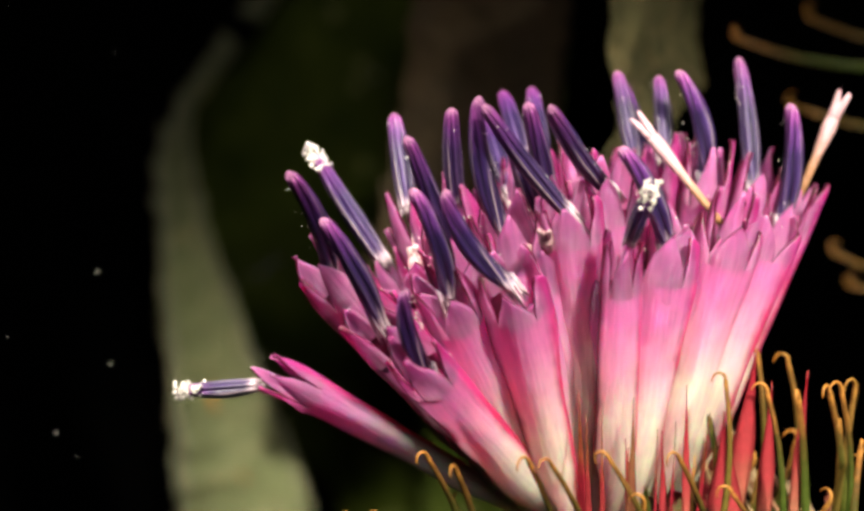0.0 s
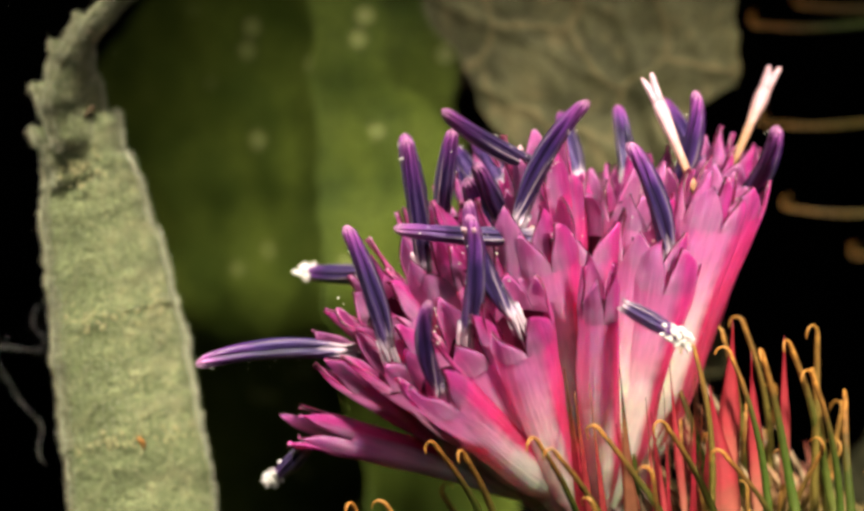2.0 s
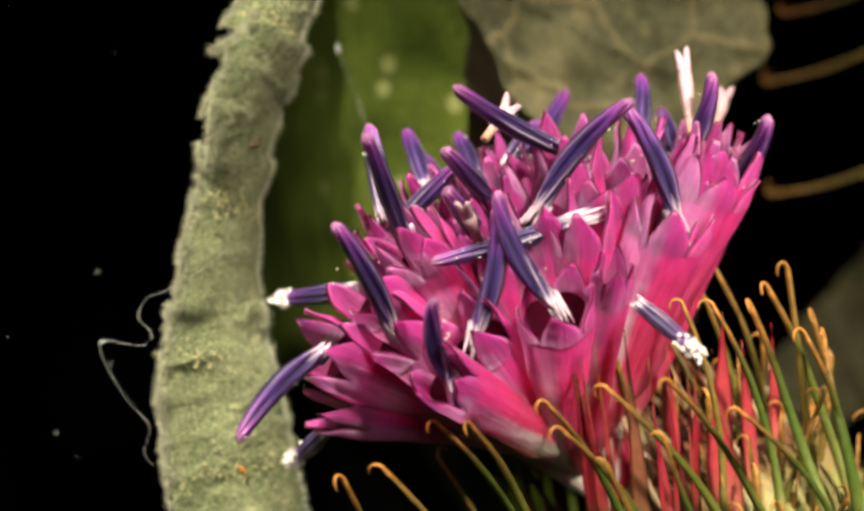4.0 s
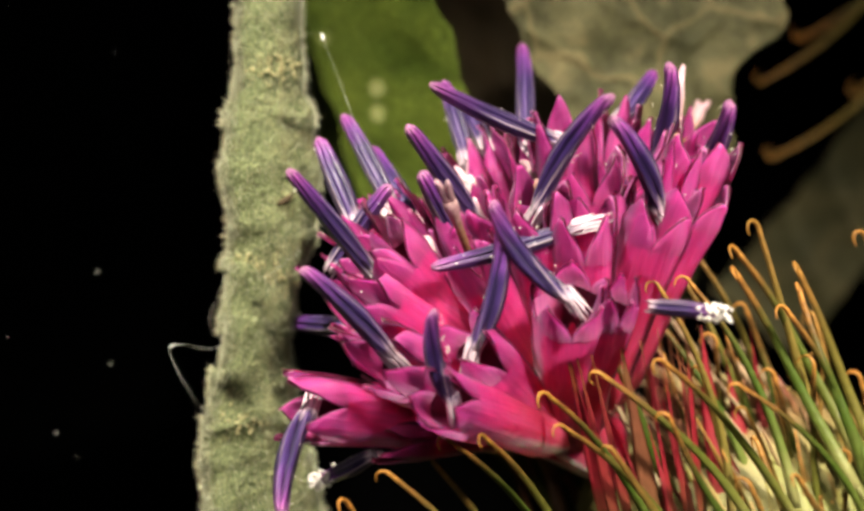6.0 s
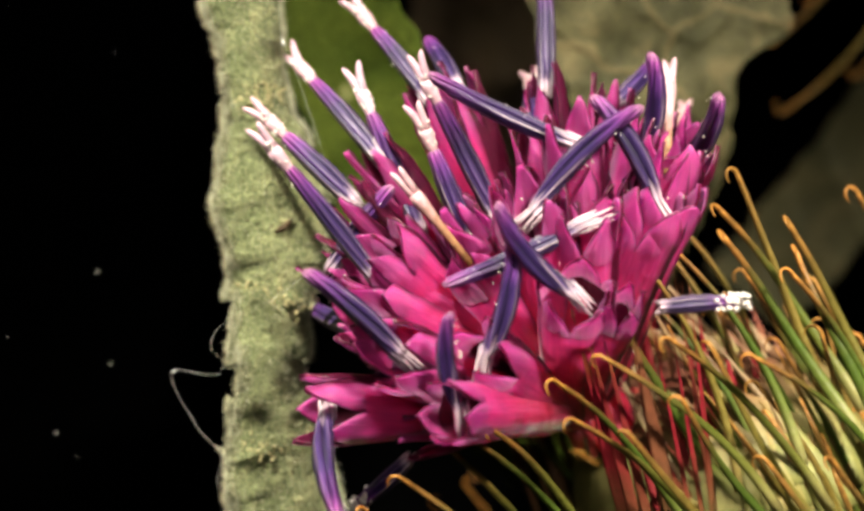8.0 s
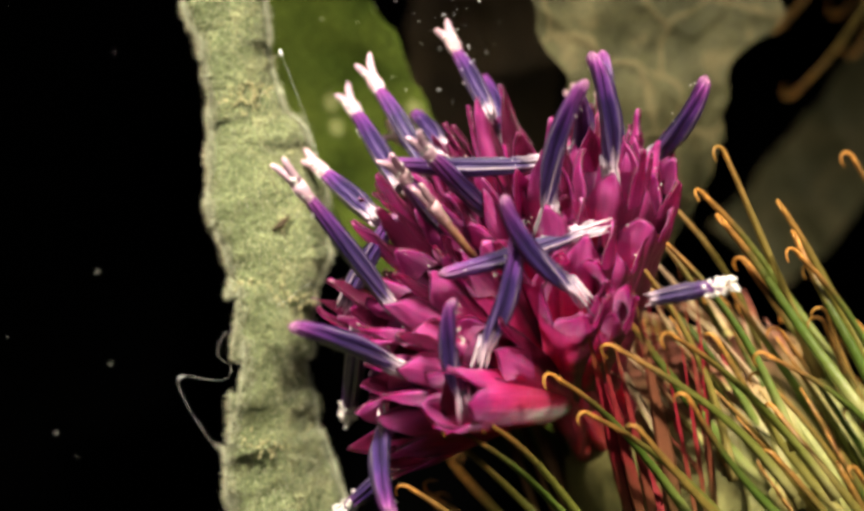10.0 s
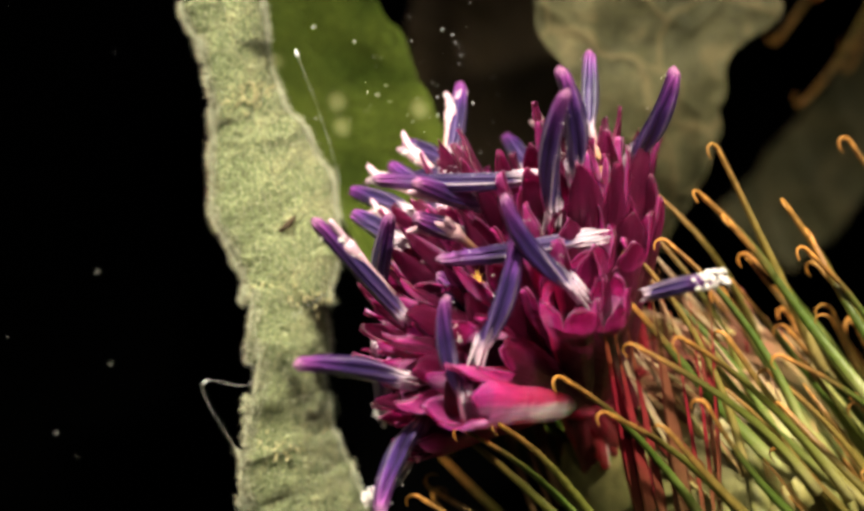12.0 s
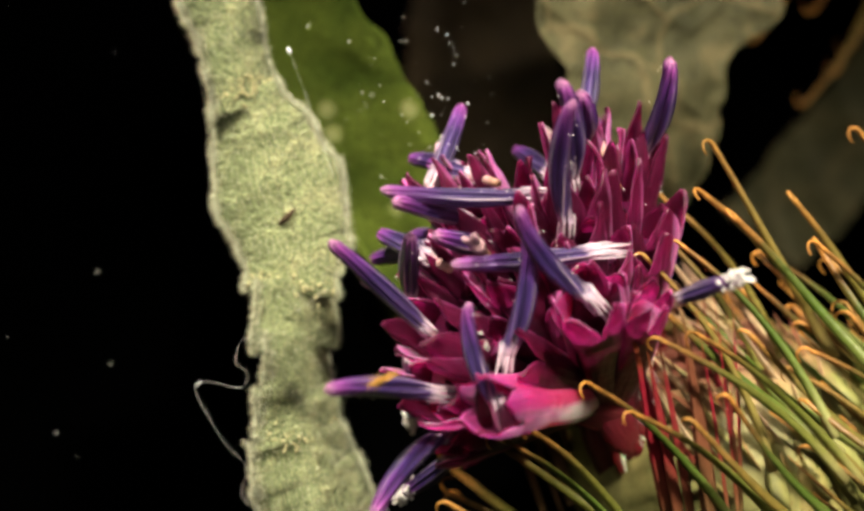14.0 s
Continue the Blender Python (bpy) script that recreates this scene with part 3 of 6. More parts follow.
# the bracts that stand out: how far back each hook stays, the lean of its shaft beside the others', and rows of seconds and the hook's x and z; millimetres
LEAN = {0: (14, -2), 1.5: (18, 3), 3: (26, 10), 5.5: (36, 22), 7: (39, 26), 8: (42, 29), 10.5: (44, 31), 12.5: (45, 34), 14: (46, 37)}
BRACTS = [
    (-6.5, 0, -4, [(0, 0.78, -7.10), (1.5, 0.98, -6.66), (3, 0.98, -5.92), (5.5, 1.45, -5.97), (7, 1.95, -5.97), (8, 1.84, -5.72), (10.5, 1.68, -5.53), (12.5, 2.49, -5.63), (14, 3.08, -5.72)]),
    (-5.5, 0, 2, [(0, -0.27, -6.67), (1.5, -0.04, -6.28), (3, -0.15, -5.80), (5.5, 0.15, -6.05), (7, 0.60, -6.09), (8, 0.60, -5.86), (10.5, 0.40, -5.74), (12.5, 1.27, -5.94), (14, 1.95, -6.09)]),
    (-6.0, 0, 1, [(0, -1.84, -8.82), (1.5, -1.71, -8.47), (3, -1.90, -7.61), (5.5, -1.79, -7.36), (7, -1.34, -7.47), (8, -1.27, -7.53), (10.5, -0.94, -7.99), (12.5, -0.27, -8.30), (14, 0.40, -8.43)]),
    (-5.5, 0, -5, [(0, -2.95, -8.79), (1.5, -2.87, -8.50), (3, -3.12, -7.67), (5.5, -3.32, -8.21), (7, -2.78, -8.50), (8, -2.58, -8.60), (10.5, -2.00, -8.98), (12.5, -1.52, -9.27), (14, -1.04, -9.56)]),
    (-7.0, 0, -2, [(0, 3.30, -6.83), (1.5, 3.53, -6.33), (3, 3.61, -5.42), (5.5, 3.83, -4.67), (7, 4.01, -4.35), (8, 4.12, -4.12), (10.5, 4.01, -3.95), (12.5, 4.73, -4.08), (14, 5.27, -4.22)]),
    (-7.0, 0, 7, [(0, 5.99, -6.64), (1.5, 5.76, -5.99), (3, 5.70, -4.94), (5.5, 5.65, -4.01), (7, 5.68, -3.59), (8, 5.68, -3.28), (10.5, 6.14, -2.90), (12.5, 7.17, -2.90), (14, 7.61, -2.67)]),
    (-6.5, 0, 2, [(0, 8.48, -6.66), (1.5, 8.12, -5.90), (3, 7.96, -4.80), (5.5, 7.85, -3.60), (7, 7.94, -3.02), (8, 8.04, -2.66), (10.5, 8.10, -2.53), (12.5, 8.84, -2.66), (14, 8.92, -2.47)]),
    (-7.5, 0, 0, [(0, 7.24, -8.10), (1.5, 7.38, -7.43), (3, 7.53, -6.54), (5.5, 7.91, -5.44), (7, 8.17, -4.98), (8, 8.38, -4.68), (10.5, 8.61, -4.62), (12.5, 9.58, -4.87), (14, 10.00, -4.62)]),
    (-7.5, 0, 3, [(0, 5.15, -8.78), (1.5, 5.30, -8.44), (3, 5.49, -7.45), (5.5, 5.91, -6.56), (7, 6.24, -6.12), (8, 6.52, -5.87), (10.5, 6.96, -5.70), (12.5, 8.21, -5.70), (14, 8.73, -5.47)]),
    (-7.0, 0, 2, [(0, 10.28, -7.82), (1.5, 10.05, -6.98), (3, 10.17, -5.78), (5.5, 10.47, -4.46), (7, 10.64, -3.74), (8, 10.89, -3.22), (10.5, 11.41, -3.20), (12.5, 12.36, -3.24), (14, 12.82, -3.01)]),
    (-3.5, 1, -6, [(0, 10.48, -4.05), (1.5, 9.69, -3.32), (3, 9.03, -2.09), (5.5, 8.11, -0.90), (7, 7.66, -0.27), (8, 7.33, 0.16), (10.5, 6.82, 0.45), (12.5, 7.25, 0.39), (14, 7.37, 0.29)]),
    (-3.5, 1, 2, [(0, 11.90, -4.44), (1.5, 10.94, -3.56), (3, 10.12, -2.21), (5.5, 9.13, -0.80), (7, 8.77, -0.04), (8, 8.46, 0.51), (10.5, 7.88, 0.90), (12.5, 8.46, 0.72), (14, 8.52, 0.74)]),
    (-1.0, 1, -7, [(0, 15.34, -4.35), (1.5, 14.37, -3.02), (3, 13.28, -1.15), (5.5, 11.79, 1.03), (7, 11.39, 2.37), (8, 10.85, 3.34), (10.5, 10.26, 4.17), (12.5, 10.24, 4.23), (14, 9.94, 4.35)]),
    (-1.5, 1, 7, [(0, 14.28, -4.58), (1.5, 13.23, -3.49), (3, 12.38, -1.84), (5.5, 10.97, 0.12), (7, 10.52, 1.21), (8, 10.12, 1.96), (10.5, 9.43, 2.52), (12.5, 9.63, 2.44), (14, 9.47, 2.52)]),
    (-2.5, 1, 6, [(0, 13.05, -4.66), (1.5, 12.12, -3.66), (3, 11.33, -2.28), (5.5, 10.76, -0.55), (7, 10.45, 0.35), (8, 10.15, 1.04), (10.5, 10.11, 1.63), (12.5, 10.49, 1.59), (14, 10.43, 1.77)]),
    (-1.0, 1, 0, [(0, 14.73, -5.78), (1.5, 14.03, -4.51), (3, 13.60, -2.88), (5.5, 13.12, -0.52), (7, 12.90, 0.70), (8, 12.66, 1.53), (10.5, 12.36, 2.13), (12.5, 12.76, 2.19), (14, 12.76, 2.41)]),
    (-2.0, 1, -3, [(0, 15.42, -6.44), (1.5, 15.06, -5.31), (3, 14.29, -3.57), (5.5, 13.13, -1.20), (7, 12.93, -0.16), (8, 12.85, 0.51), (10.5, 12.87, 1.09), (12.5, 13.58, 1.07), (14, 13.58, 0.77)]),
    (-8.0, 0, 1, [(0, 10.82, -10.15), (1.5, 11.01, -9.49), (3, 11.25, -8.83), (5.5, 12.20, -7.54), (7, 12.84, -6.97), (8, 13.47, -6.72), (10.5, 14.38, -7.12), (12.5, 15.08, -7.22), (14, 15.46, -7.31)]),
    (1.5, 1, -4, [(0, 13.12, -3.50), (1.5, 11.94, -2.55), (3, 10.77, -1.09), (5.5, 9.52, 0.49), (7, 8.97, 1.29), (8, 8.71, 1.70), (10.5, 8.31, 2.51), (12.5, 8.25, 2.51), (14, 8.21, 2.51)]),
    (1.0, 1, -4, [(0, 11.97, -3.30), (1.5, 11.10, -2.90), (3, 10.03, -1.39), (5.5, 8.88, -0.12), (7, 8.48, 0.48), (8, 8.18, 0.89), (10.5, 7.67, 1.49), (12.5, 7.82, 1.41), (14, 7.88, 1.39)]),
    (-7.5, 0, 4, [(0, 4.01, -6.84), (1.5, 4.11, -6.58), (3, 4.11, -6.10), (5.5, 4.30, -5.72), (7, 4.52, -5.53), (8, 4.68, -5.44), (10.5, 5.28, -5.21), (12.5, 6.24, -5.25), (14, 6.71, -5.21)]),
    (2.5, 1, 0, [(0, 17.41, -5.41), (1.5, 17.11, -3.99), (3, 16.60, -1.95), (5.5, 15.99, 0.69), (7, 15.62, 1.91), (8, 15.48, 2.73), (10.5, 15.22, 4.25), (12.5, 15.38, 4.66), (14, 15.54, 4.92)]),
    (-3.0, 1, 1, [(0, 14.59, -4.43), (1.5, 13.84, -4.43), (3, 13.30, -3.16), (5.5, 12.63, -1.88), (7, 12.47, -1.10), (8, 12.63, -0.31), (10.5, 12.86, 0.47), (12.5, 13.45, 0.47), (14, 13.55, 0.67)]),
    (-0.5, 1, 6, [(0, 9.59, -3.71), (1.5, 8.79, -3.51), (3, 8.10, -2.51), (5.5, 7.50, -1.52), (7, 7.30, -0.92), (8, 7.10, -0.72), (10.5, 7.10, -0.32), (12.5, 7.30, -0.12), (14, 7.46, -0.32)]),
]
head, head_bracts = flower_head([], 44, 4, scales=360)
rng = random.Random(31)
hook_shapes = [bract_mesh(rng, 9.4) for _ in range(9)]
standing = [(part("bract", hook_shapes[k % 9], head), *row, rng.uniform(-60, 60)) for k, row in enumerate(BRACTS)]
tagged(head, "wilting burdock flower head with magenta florets and green hooked bracts", "flower")

# the head's way: seconds, millimetres, degrees
HEAD = [
    (0, 8.97, 4, -14.50, 0.0, 0.0, -0.0),
    (0.7, 8.98, 4, -14.03, 0.4, -1.8, 1.5),
    (1.5, 8.94, 4, -13.56, 0.2, -4.2, 2.7),
    (2.2, 8.99, 4, -12.99, 0.4, -6.8, 4.4),
    (3, 8.59, 4, -12.05, 2.4, -7.0, 6.8),
    (5.5, 8.61, 4, -10.81, 1.7, -13.8, 12.1),
    (7, 8.66, 4, -9.81, 4.0, -16.1, 13.7),
    (8, 8.62, 4, -9.13, 5.9, -17.7, 15.5),
    (10.5, 8.38, 4, -8.50, 8.6, -18.4, 18.0),
    (12, 8.36, 4, -8.44, 9.0, -17.9, 20.5),
    (13, 8.74, 4, -8.38, 9.3, -18.4, 23.1),
    (14, 8.79, 4, -8.38, 8.6, -19.1, 24.5),
]
HEAD_AT = {t: pose(x * MM, y * MM, z * MM, a, b, c) for t, x, y, z, a, b, c in HEAD}
ROOT = Vector((-2.5, -1.0, 4.9)) * MM
# turning a corolla brings its fresh, ripe and wilted sides round in turn
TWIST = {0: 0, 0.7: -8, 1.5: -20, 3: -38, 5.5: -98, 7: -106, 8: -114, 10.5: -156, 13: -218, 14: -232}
SHEATH = {0: 0, 0.7: -7, 1.5: -18, 3: -38, 5.5: -68, 7: -72, 8: -74, 10.5: -68, 13: -60, 14: -58}
SLIDE = {0: -6, 0.7: -6, 1.5: -6, 3: -6, 5.5: -6, 6.15: -5, 6.5: -0.6, 7: 0.1, 8: 0.3, 10.5: 0.0, 13: -3.2, 14: -3.5}

# the florets that stand out: kind of tip (S a style grows out, P pollen, B a bare style, N none, D deep and dark), millimetres of the anther tube,
# and rows of seconds, foot and tip of the tube
FLORETS = [
    ("A", 3.79, [
        (0, -0.04, -5.50, -4.20, -0.87, -7.50, -1.35), (0.7, -0.12, -5.61, -4.25, -0.34, -7.34, -1.07),
        (1.5, 0.27, -5.65, -4.45, 0.02, -7.50, -1.35), (3, 0.54, -6.06, -4.68, -0.02, -8.15, -1.85),
        (5.5, 0.69, -6.37, -5.00, 0.02, -8.08, -1.85), (7, 0.97, -6.69, -5.46, 0.34, -8.17, -2.16),
        (8, 1.03, -6.96, -5.42, 0.64, -8.39, -2.04), (10.5, 1.07, -7.33, -4.96, 0.64, -8.64, -1.53),
        (13, 1.92, -7.65, -5.05, 1.09, -8.62, -1.53), (14, 2.30, -7.68, -5.20, 1.25, -8.28, -1.63)]),
    ("", 4.57, [
        (0, 0.54, -4.60, -1.57, -0.65, -6.62, 2.14), (0.7, 0.89, -4.71, -1.86, 0.08, -6.81, 1.89),
        (1.5, 1.24, -4.75, -2.34, 1.22, -6.84, 1.51), (3, 1.27, -5.16, -2.82, 1.69, -6.03, 1.61),
        (5.5, 1.37, -5.47, -3.20, 2.28, -6.44, 1.13), (7, 1.62, -5.79, -3.58, 2.75, -6.59, 0.75),
        (8, 1.84, -6.06, -3.57, 2.78, -7.06, 0.74), (10.5, 1.68, -6.43, -3.27, 2.87, -7.57, 0.93),
        (13, 2.31, -6.75, -3.36, 3.37, -7.89, 0.87), (14, 2.56, -6.78, -3.46, 3.28, -7.86, 0.87)]),
    ("", 4.49, [
        (0, 2.82, -5.20, -1.08, 0.50, -6.98, 2.14), (0.7, 2.82, -5.31, -1.47, 0.30, -7.21, 1.50),
        (1.5, 2.91, -5.35, -1.85, 1.22, -6.90, 1.89), (3, 3.38, -5.76, -2.04, 1.84, -6.64, 2.05),
        (5.5, 4.82, -6.07, -1.55, 2.08, -6.83, 1.89), (7, 5.00, -6.39, -1.46, 2.35, -7.84, 1.74),
        (8, 4.99, -6.66, -1.36, 2.29, -8.20, 1.74), (10.5, 4.92, -7.03, -1.16, 2.52, -8.91, 1.92),
        (13, 5.44, -7.35, -1.16, 3.02, -9.35, 1.80), (14, 5.48, -7.38, -1.45, 3.02, -9.32, 1.54)]),
    ("", 5.55, [
        (0, 4.90, -3.60, 1.44, 1.94, -6.15, 5.06), (0.7, 3.92, -3.71, 0.47, -0.56, -5.70, 2.77),
        (1.5, 3.92, -3.75, 0.62, -0.94, -5.73, 1.96), (3, 4.39, -4.16, 1.09, -0.62, -5.76, -0.40),
        (5.5, 5.26, -4.47, 1.05, -0.04, -5.40, -0.21), (7, 5.34, -4.79, 1.14, 0.35, -5.97, -0.84),
        (8, 5.37, -5.06, 1.14, 0.40, -6.08, -1.04), (10.5, 5.13, -5.43, 0.75, 0.34, -7.60, -0.46),
        (13, 5.79, -5.75, 0.42, 0.78, -7.70, -0.27), (14, 5.79, -5.78, 0.17, 0.78, -7.78, -0.30)]),
    ("", 5.48, [
        (0, 2.66, -3.20, 0.67, 1.66, -5.42, 5.38), (0.7, 3.34, -3.31, 1.35, 3.85, -6.47, 5.34),
        (1.5, 3.34, -3.35, 1.35, 5.10, -6.16, 5.35), (3, 3.24, -3.76, 1.25, 6.27, -5.74, 5.17),
        (5.5, 3.81, -4.07, 1.54, 6.23, -6.62, 5.43), (7, 3.61, -4.39, 1.44, 6.72, -6.45, 5.24),
        (8, 3.57, -4.66, 1.43, 7.32, -5.85, 5.17), (10.5, 4.18, -5.03, 1.53, 4.85, -8.04, 5.66),
        (13, 4.74, -5.35, 1.33, 4.92, -8.75, 5.07), (14, 4.74, -5.38, 1.14, 4.82, -8.71, 4.97)]),
    ("", 5.83, [
        (0, 6.42, -2.20, 2.25, 4.33, -6.25, 4.87), (0.7, 4.25, -2.31, 2.64, 1.93, -6.40, 4.96),
        (1.5, 3.96, -2.35, 3.23, 1.11, -6.42, 4.96), (3, 4.44, -2.76, 3.22, 0.92, -6.32, 5.25),
        (5.5, 4.62, -3.07, 3.90, 0.27, -5.97, 5.74), (7, 4.91, -3.39, 4.18, 0.02, -5.52, 6.15),
        (8, 5.09, -3.66, 3.98, -0.08, -4.72, 6.37), (10.5, 3.43, -4.03, 3.09, -1.80, -6.21, 2.76),
        (13, 3.81, -4.35, 2.45, -1.45, -6.49, 2.56), (14, 3.57, -4.38, 2.12, -1.61, -6.66, 2.27)]),
    ("", 4.49, [
        (0, 8.36, -2.80, 0.18, 6.70, -4.75, 3.66), (0.7, 8.16, -2.91, 0.86, 6.38, -5.41, 3.74),
        (1.5, 8.39, -2.95, 0.08, 7.18, -4.83, 3.79), (3, 8.49, -3.36, 0.66, 6.53, -4.31, 4.55),
        (5.5, 8.12, -3.67, 1.54, 6.27, -5.78, 4.79), (7, 7.90, -3.99, 1.54, 6.42, -6.66, 4.38),
        (8, 7.89, -4.26, 1.83, 5.62, -5.06, 5.59), (10.5, 5.74, -4.63, 3.18, 5.17, -6.88, 6.76),
        (13, 5.14, -4.95, 2.78, 4.63, -7.61, 5.96), (14, 4.85, -4.98, 2.78, 4.44, -7.81, 5.76)]),
    ("P", 4.01, [
        (0, 6.59, -5.00, -0.41, 7.42, -7.65, 1.97), (0.7, 6.30, -5.11, -0.60, 8.17, -7.83, 0.93),
        (1.5, 6.10, -5.15, -1.12, 8.55, -7.81, -1.73), (3, 5.80, -5.56, -0.89, 8.40, -7.20, -3.26),
        (5.5, 6.55, -5.87, -1.56, 9.48, -8.12, -2.29), (7, 6.44, -6.19, -1.84, 9.97, -7.80, -1.59),
        (8, 6.62, -6.46, -1.88, 10.48, -7.37, -1.60), (10.5, 6.22, -6.83, -1.74, 9.64, -8.49, -0.96),
        (13, 6.97, -7.15, -1.64, 10.16, -9.09, -0.83), (14, 7.54, -7.18, -1.83, 10.18, -9.61, -0.86)]),
    ("", 4.74, [
        (0, -1.82, -4.40, -2.45, -3.75, -6.47, 1.13), (0.7, -1.82, -4.51, -2.74, -3.18, -6.45, 1.19),
        (1.5, -1.53, -4.55, -3.22, -2.93, -5.40, 1.20), (3, -1.53, -4.96, -2.63, -2.94, -7.03, 1.18),
        (5.5, -1.52, -5.27, -3.49, -4.40, -7.09, -0.40), (7, -1.14, -5.59, -3.58, -4.31, -7.08, -0.53),
        (8, -1.04, -5.86, -3.57, -4.36, -7.20, -0.59), (10.5, -1.32, -6.23, -4.04, -4.68, -8.95, -3.08),
        (13, -0.27, -6.55, -4.61, -3.60, -9.38, -4.14), (14, 0.11, -6.58, -4.80, -3.36, -9.31, -4.58)]),
    ("S", 5.17, [
        (0, 0.71, -3.00, 0.08, -0.81, -5.64, 3.93), (0.7, 0.02, -3.11, -0.51, 0.02, -5.20, 4.03),
        (1.5, 0.12, -3.15, -0.51, -0.37, -5.04, 4.14), (3, -0.66, -3.56, 0.27, -1.26, -6.57, 4.00),
        (5.5, -1.83, -3.87, -0.60, -4.53, -6.13, 2.92), (7, -2.22, -4.19, -0.70, -5.23, -5.79, 3.06),
        (8, -2.02, -4.46, -0.80, -5.13, -5.48, 3.16), (10.5, -1.34, -4.83, -2.05, -4.19, -6.64, 1.70),
        (13, -0.27, -5.15, -2.34, -3.50, -7.37, 0.74), (14, -0.17, -5.18, -2.63, -3.40, -7.49, 0.36)]),
    ("SD", 3.71, [
        (0, -0.88, -0.50, 1.67, -1.39, 0.62, 5.10), (0.7, 0.92, -0.61, 1.87, 0.83, 0.93, 5.11),
        (1.5, 0.32, -0.65, 1.47, -0.18, 0.83, 4.71), (3, -1.37, -1.06, 1.27, -1.78, 0.12, 4.68),
        (5.5, -2.66, -1.37, 0.87, -3.49, 0.32, 3.89), (7, -2.85, -1.69, 1.86, -5.44, -1.18, 4.44),
        (8, -2.74, -1.96, 1.86, -5.34, -1.19, 4.35), (10.5, -1.85, -2.33, 1.06, -3.39, 0.31, 2.38),
        (13, -0.28, -2.65, 0.08, -1.88, 0.11, 0.88), (14, -0.08, -2.68, -0.12, -1.68, 0.08, 0.68)]),
    ("", 5.45, [
        (0, -3.62, -2.50, -0.71, -4.88, -6.05, 2.57), (0.7, -3.22, -2.61, -1.30, -5.37, -5.63, 2.23),
        (1.5, -2.83, -2.65, -2.77, -7.97, -3.78, -1.54), (3, -3.41, -3.06, -3.15, -7.38, -5.78, -5.08),
        (5.5, -4.38, -3.37, -5.10, -5.71, -6.83, -8.48), (7, -4.08, -3.69, -5.58, -4.03, -7.46, -8.76),
        (8, -3.68, -3.96, -5.47, -3.21, -7.65, -8.75), (10.5, -1.15, -4.33, -6.04, -1.17, -8.44, -8.57),
        (13, 0.41, -4.65, -5.93, -1.59, -8.36, -8.52), (14, 0.50, -4.68, -6.22, -1.78, -8.32, -8.71)]),
    ("P", 3.85, [
        (0, -5.03, -1.50, -4.57, -8.82, -1.00, -4.85), (0.7, -4.93, -1.61, -5.22, -7.71, 0.59, -5.84),
        (1.5, -4.13, -1.65, -5.95, -6.08, 0.97, -7.17), (3, -3.93, -2.06, -5.64, -5.45, 0.35, -7.74),
        (5.5, -1.65, -2.37, -6.61, -4.08, 0.05, -7.52), (7, -0.27, -2.69, -6.40, -2.85, -1.71, -9.02),
        (8, 0.12, -2.96, -6.39, -2.64, -2.14, -8.89), (10.5, -0.86, -3.33, -6.96, -2.86, -1.11, -8.95),
        (13, 0.90, -3.65, -6.36, -1.07, -1.34, -8.25), (14, 1.48, -3.68, -6.56, -0.87, -1.64, -8.43)]),
    ("PD", 4.80, [
        (0, -1.68, -0.20, -0.32, -4.25, 0.49, 3.65), (0.7, -2.08, -0.31, 0.28, -3.95, 2.82, 2.73),
        (1.5, -1.88, -0.35, -0.12, -3.86, 3.35, 0.25), (3, -2.67, -0.76, -0.72, -5.27, 2.66, -0.94),
        (5.5, -2.86, -1.07, -2.50, -4.96, 2.59, -2.77), (7, -2.66, -1.39, -2.50, -4.55, 2.23, -1.34),
        (8, -2.65, -1.66, -2.69, -4.34, 2.10, -1.95), (10.5, -2.64, -2.03, -2.68, -2.50, 1.23, -5.57),
        (13, -0.96, -2.35, -3.46, -0.99, 1.32, -5.57), (14, -0.77, -2.38, -3.66, -0.73, 1.29, -5.77)]),
    ("D", 3.89, [
        (0, 0.92, 0.00, 1.88, 0.71, -1.83, 5.12), (0.7, 0.92, -0.11, 1.88, 1.30, -2.36, 4.70),
        (1.5, 0.82, -0.15, 1.68, 0.81, -2.23, 4.71), (3, -0.28, -0.56, 1.08, 1.65, -2.63, 3.42),
        (5.5, -3.56, -0.87, -0.52, -1.31, -1.55, 2.55), (7, -3.65, -1.19, -0.32, -1.75, -2.93, 2.39),
        (8, -3.64, -1.46, -0.51, -1.45, -2.55, 2.44), (10.5, -3.04, -1.83, -1.90, -1.35, -3.14, 1.25),
        (13, -0.87, -2.15, -1.10, -1.08, -5.05, 0.75), (14, -0.77, -2.18, -1.30, -0.75, -5.13, 0.46)]),
    ("SD", 4.42, [
        (0, 3.33, 0.50, 3.29, 2.68, 3.54, 5.81), (0.7, 3.53, 0.39, 3.29, 3.40, 3.42, 5.91),
        (1.5, 3.53, 0.35, 2.69, 2.38, 3.68, 4.38), (3, 0.72, -0.06, 2.68, 0.12, 3.34, 4.48),
        (5.5, -1.28, -0.37, 1.28, -2.52, 2.29, 4.14), (7, -1.77, -0.69, 3.26, -4.08, -0.10, 6.98),
        (8, -1.87, -0.96, 3.46, -4.31, 1.01, 6.32), (10.5, 0.12, -1.33, 2.66, -1.49, 1.01, 5.72),
        (13, 1.11, -1.65, 0.87, -0.18, 1.94, 1.20), (14, 1.31, -1.68, 0.47, -0.49, 1.75, 0.69)]),
    ("SD", 4.94, [
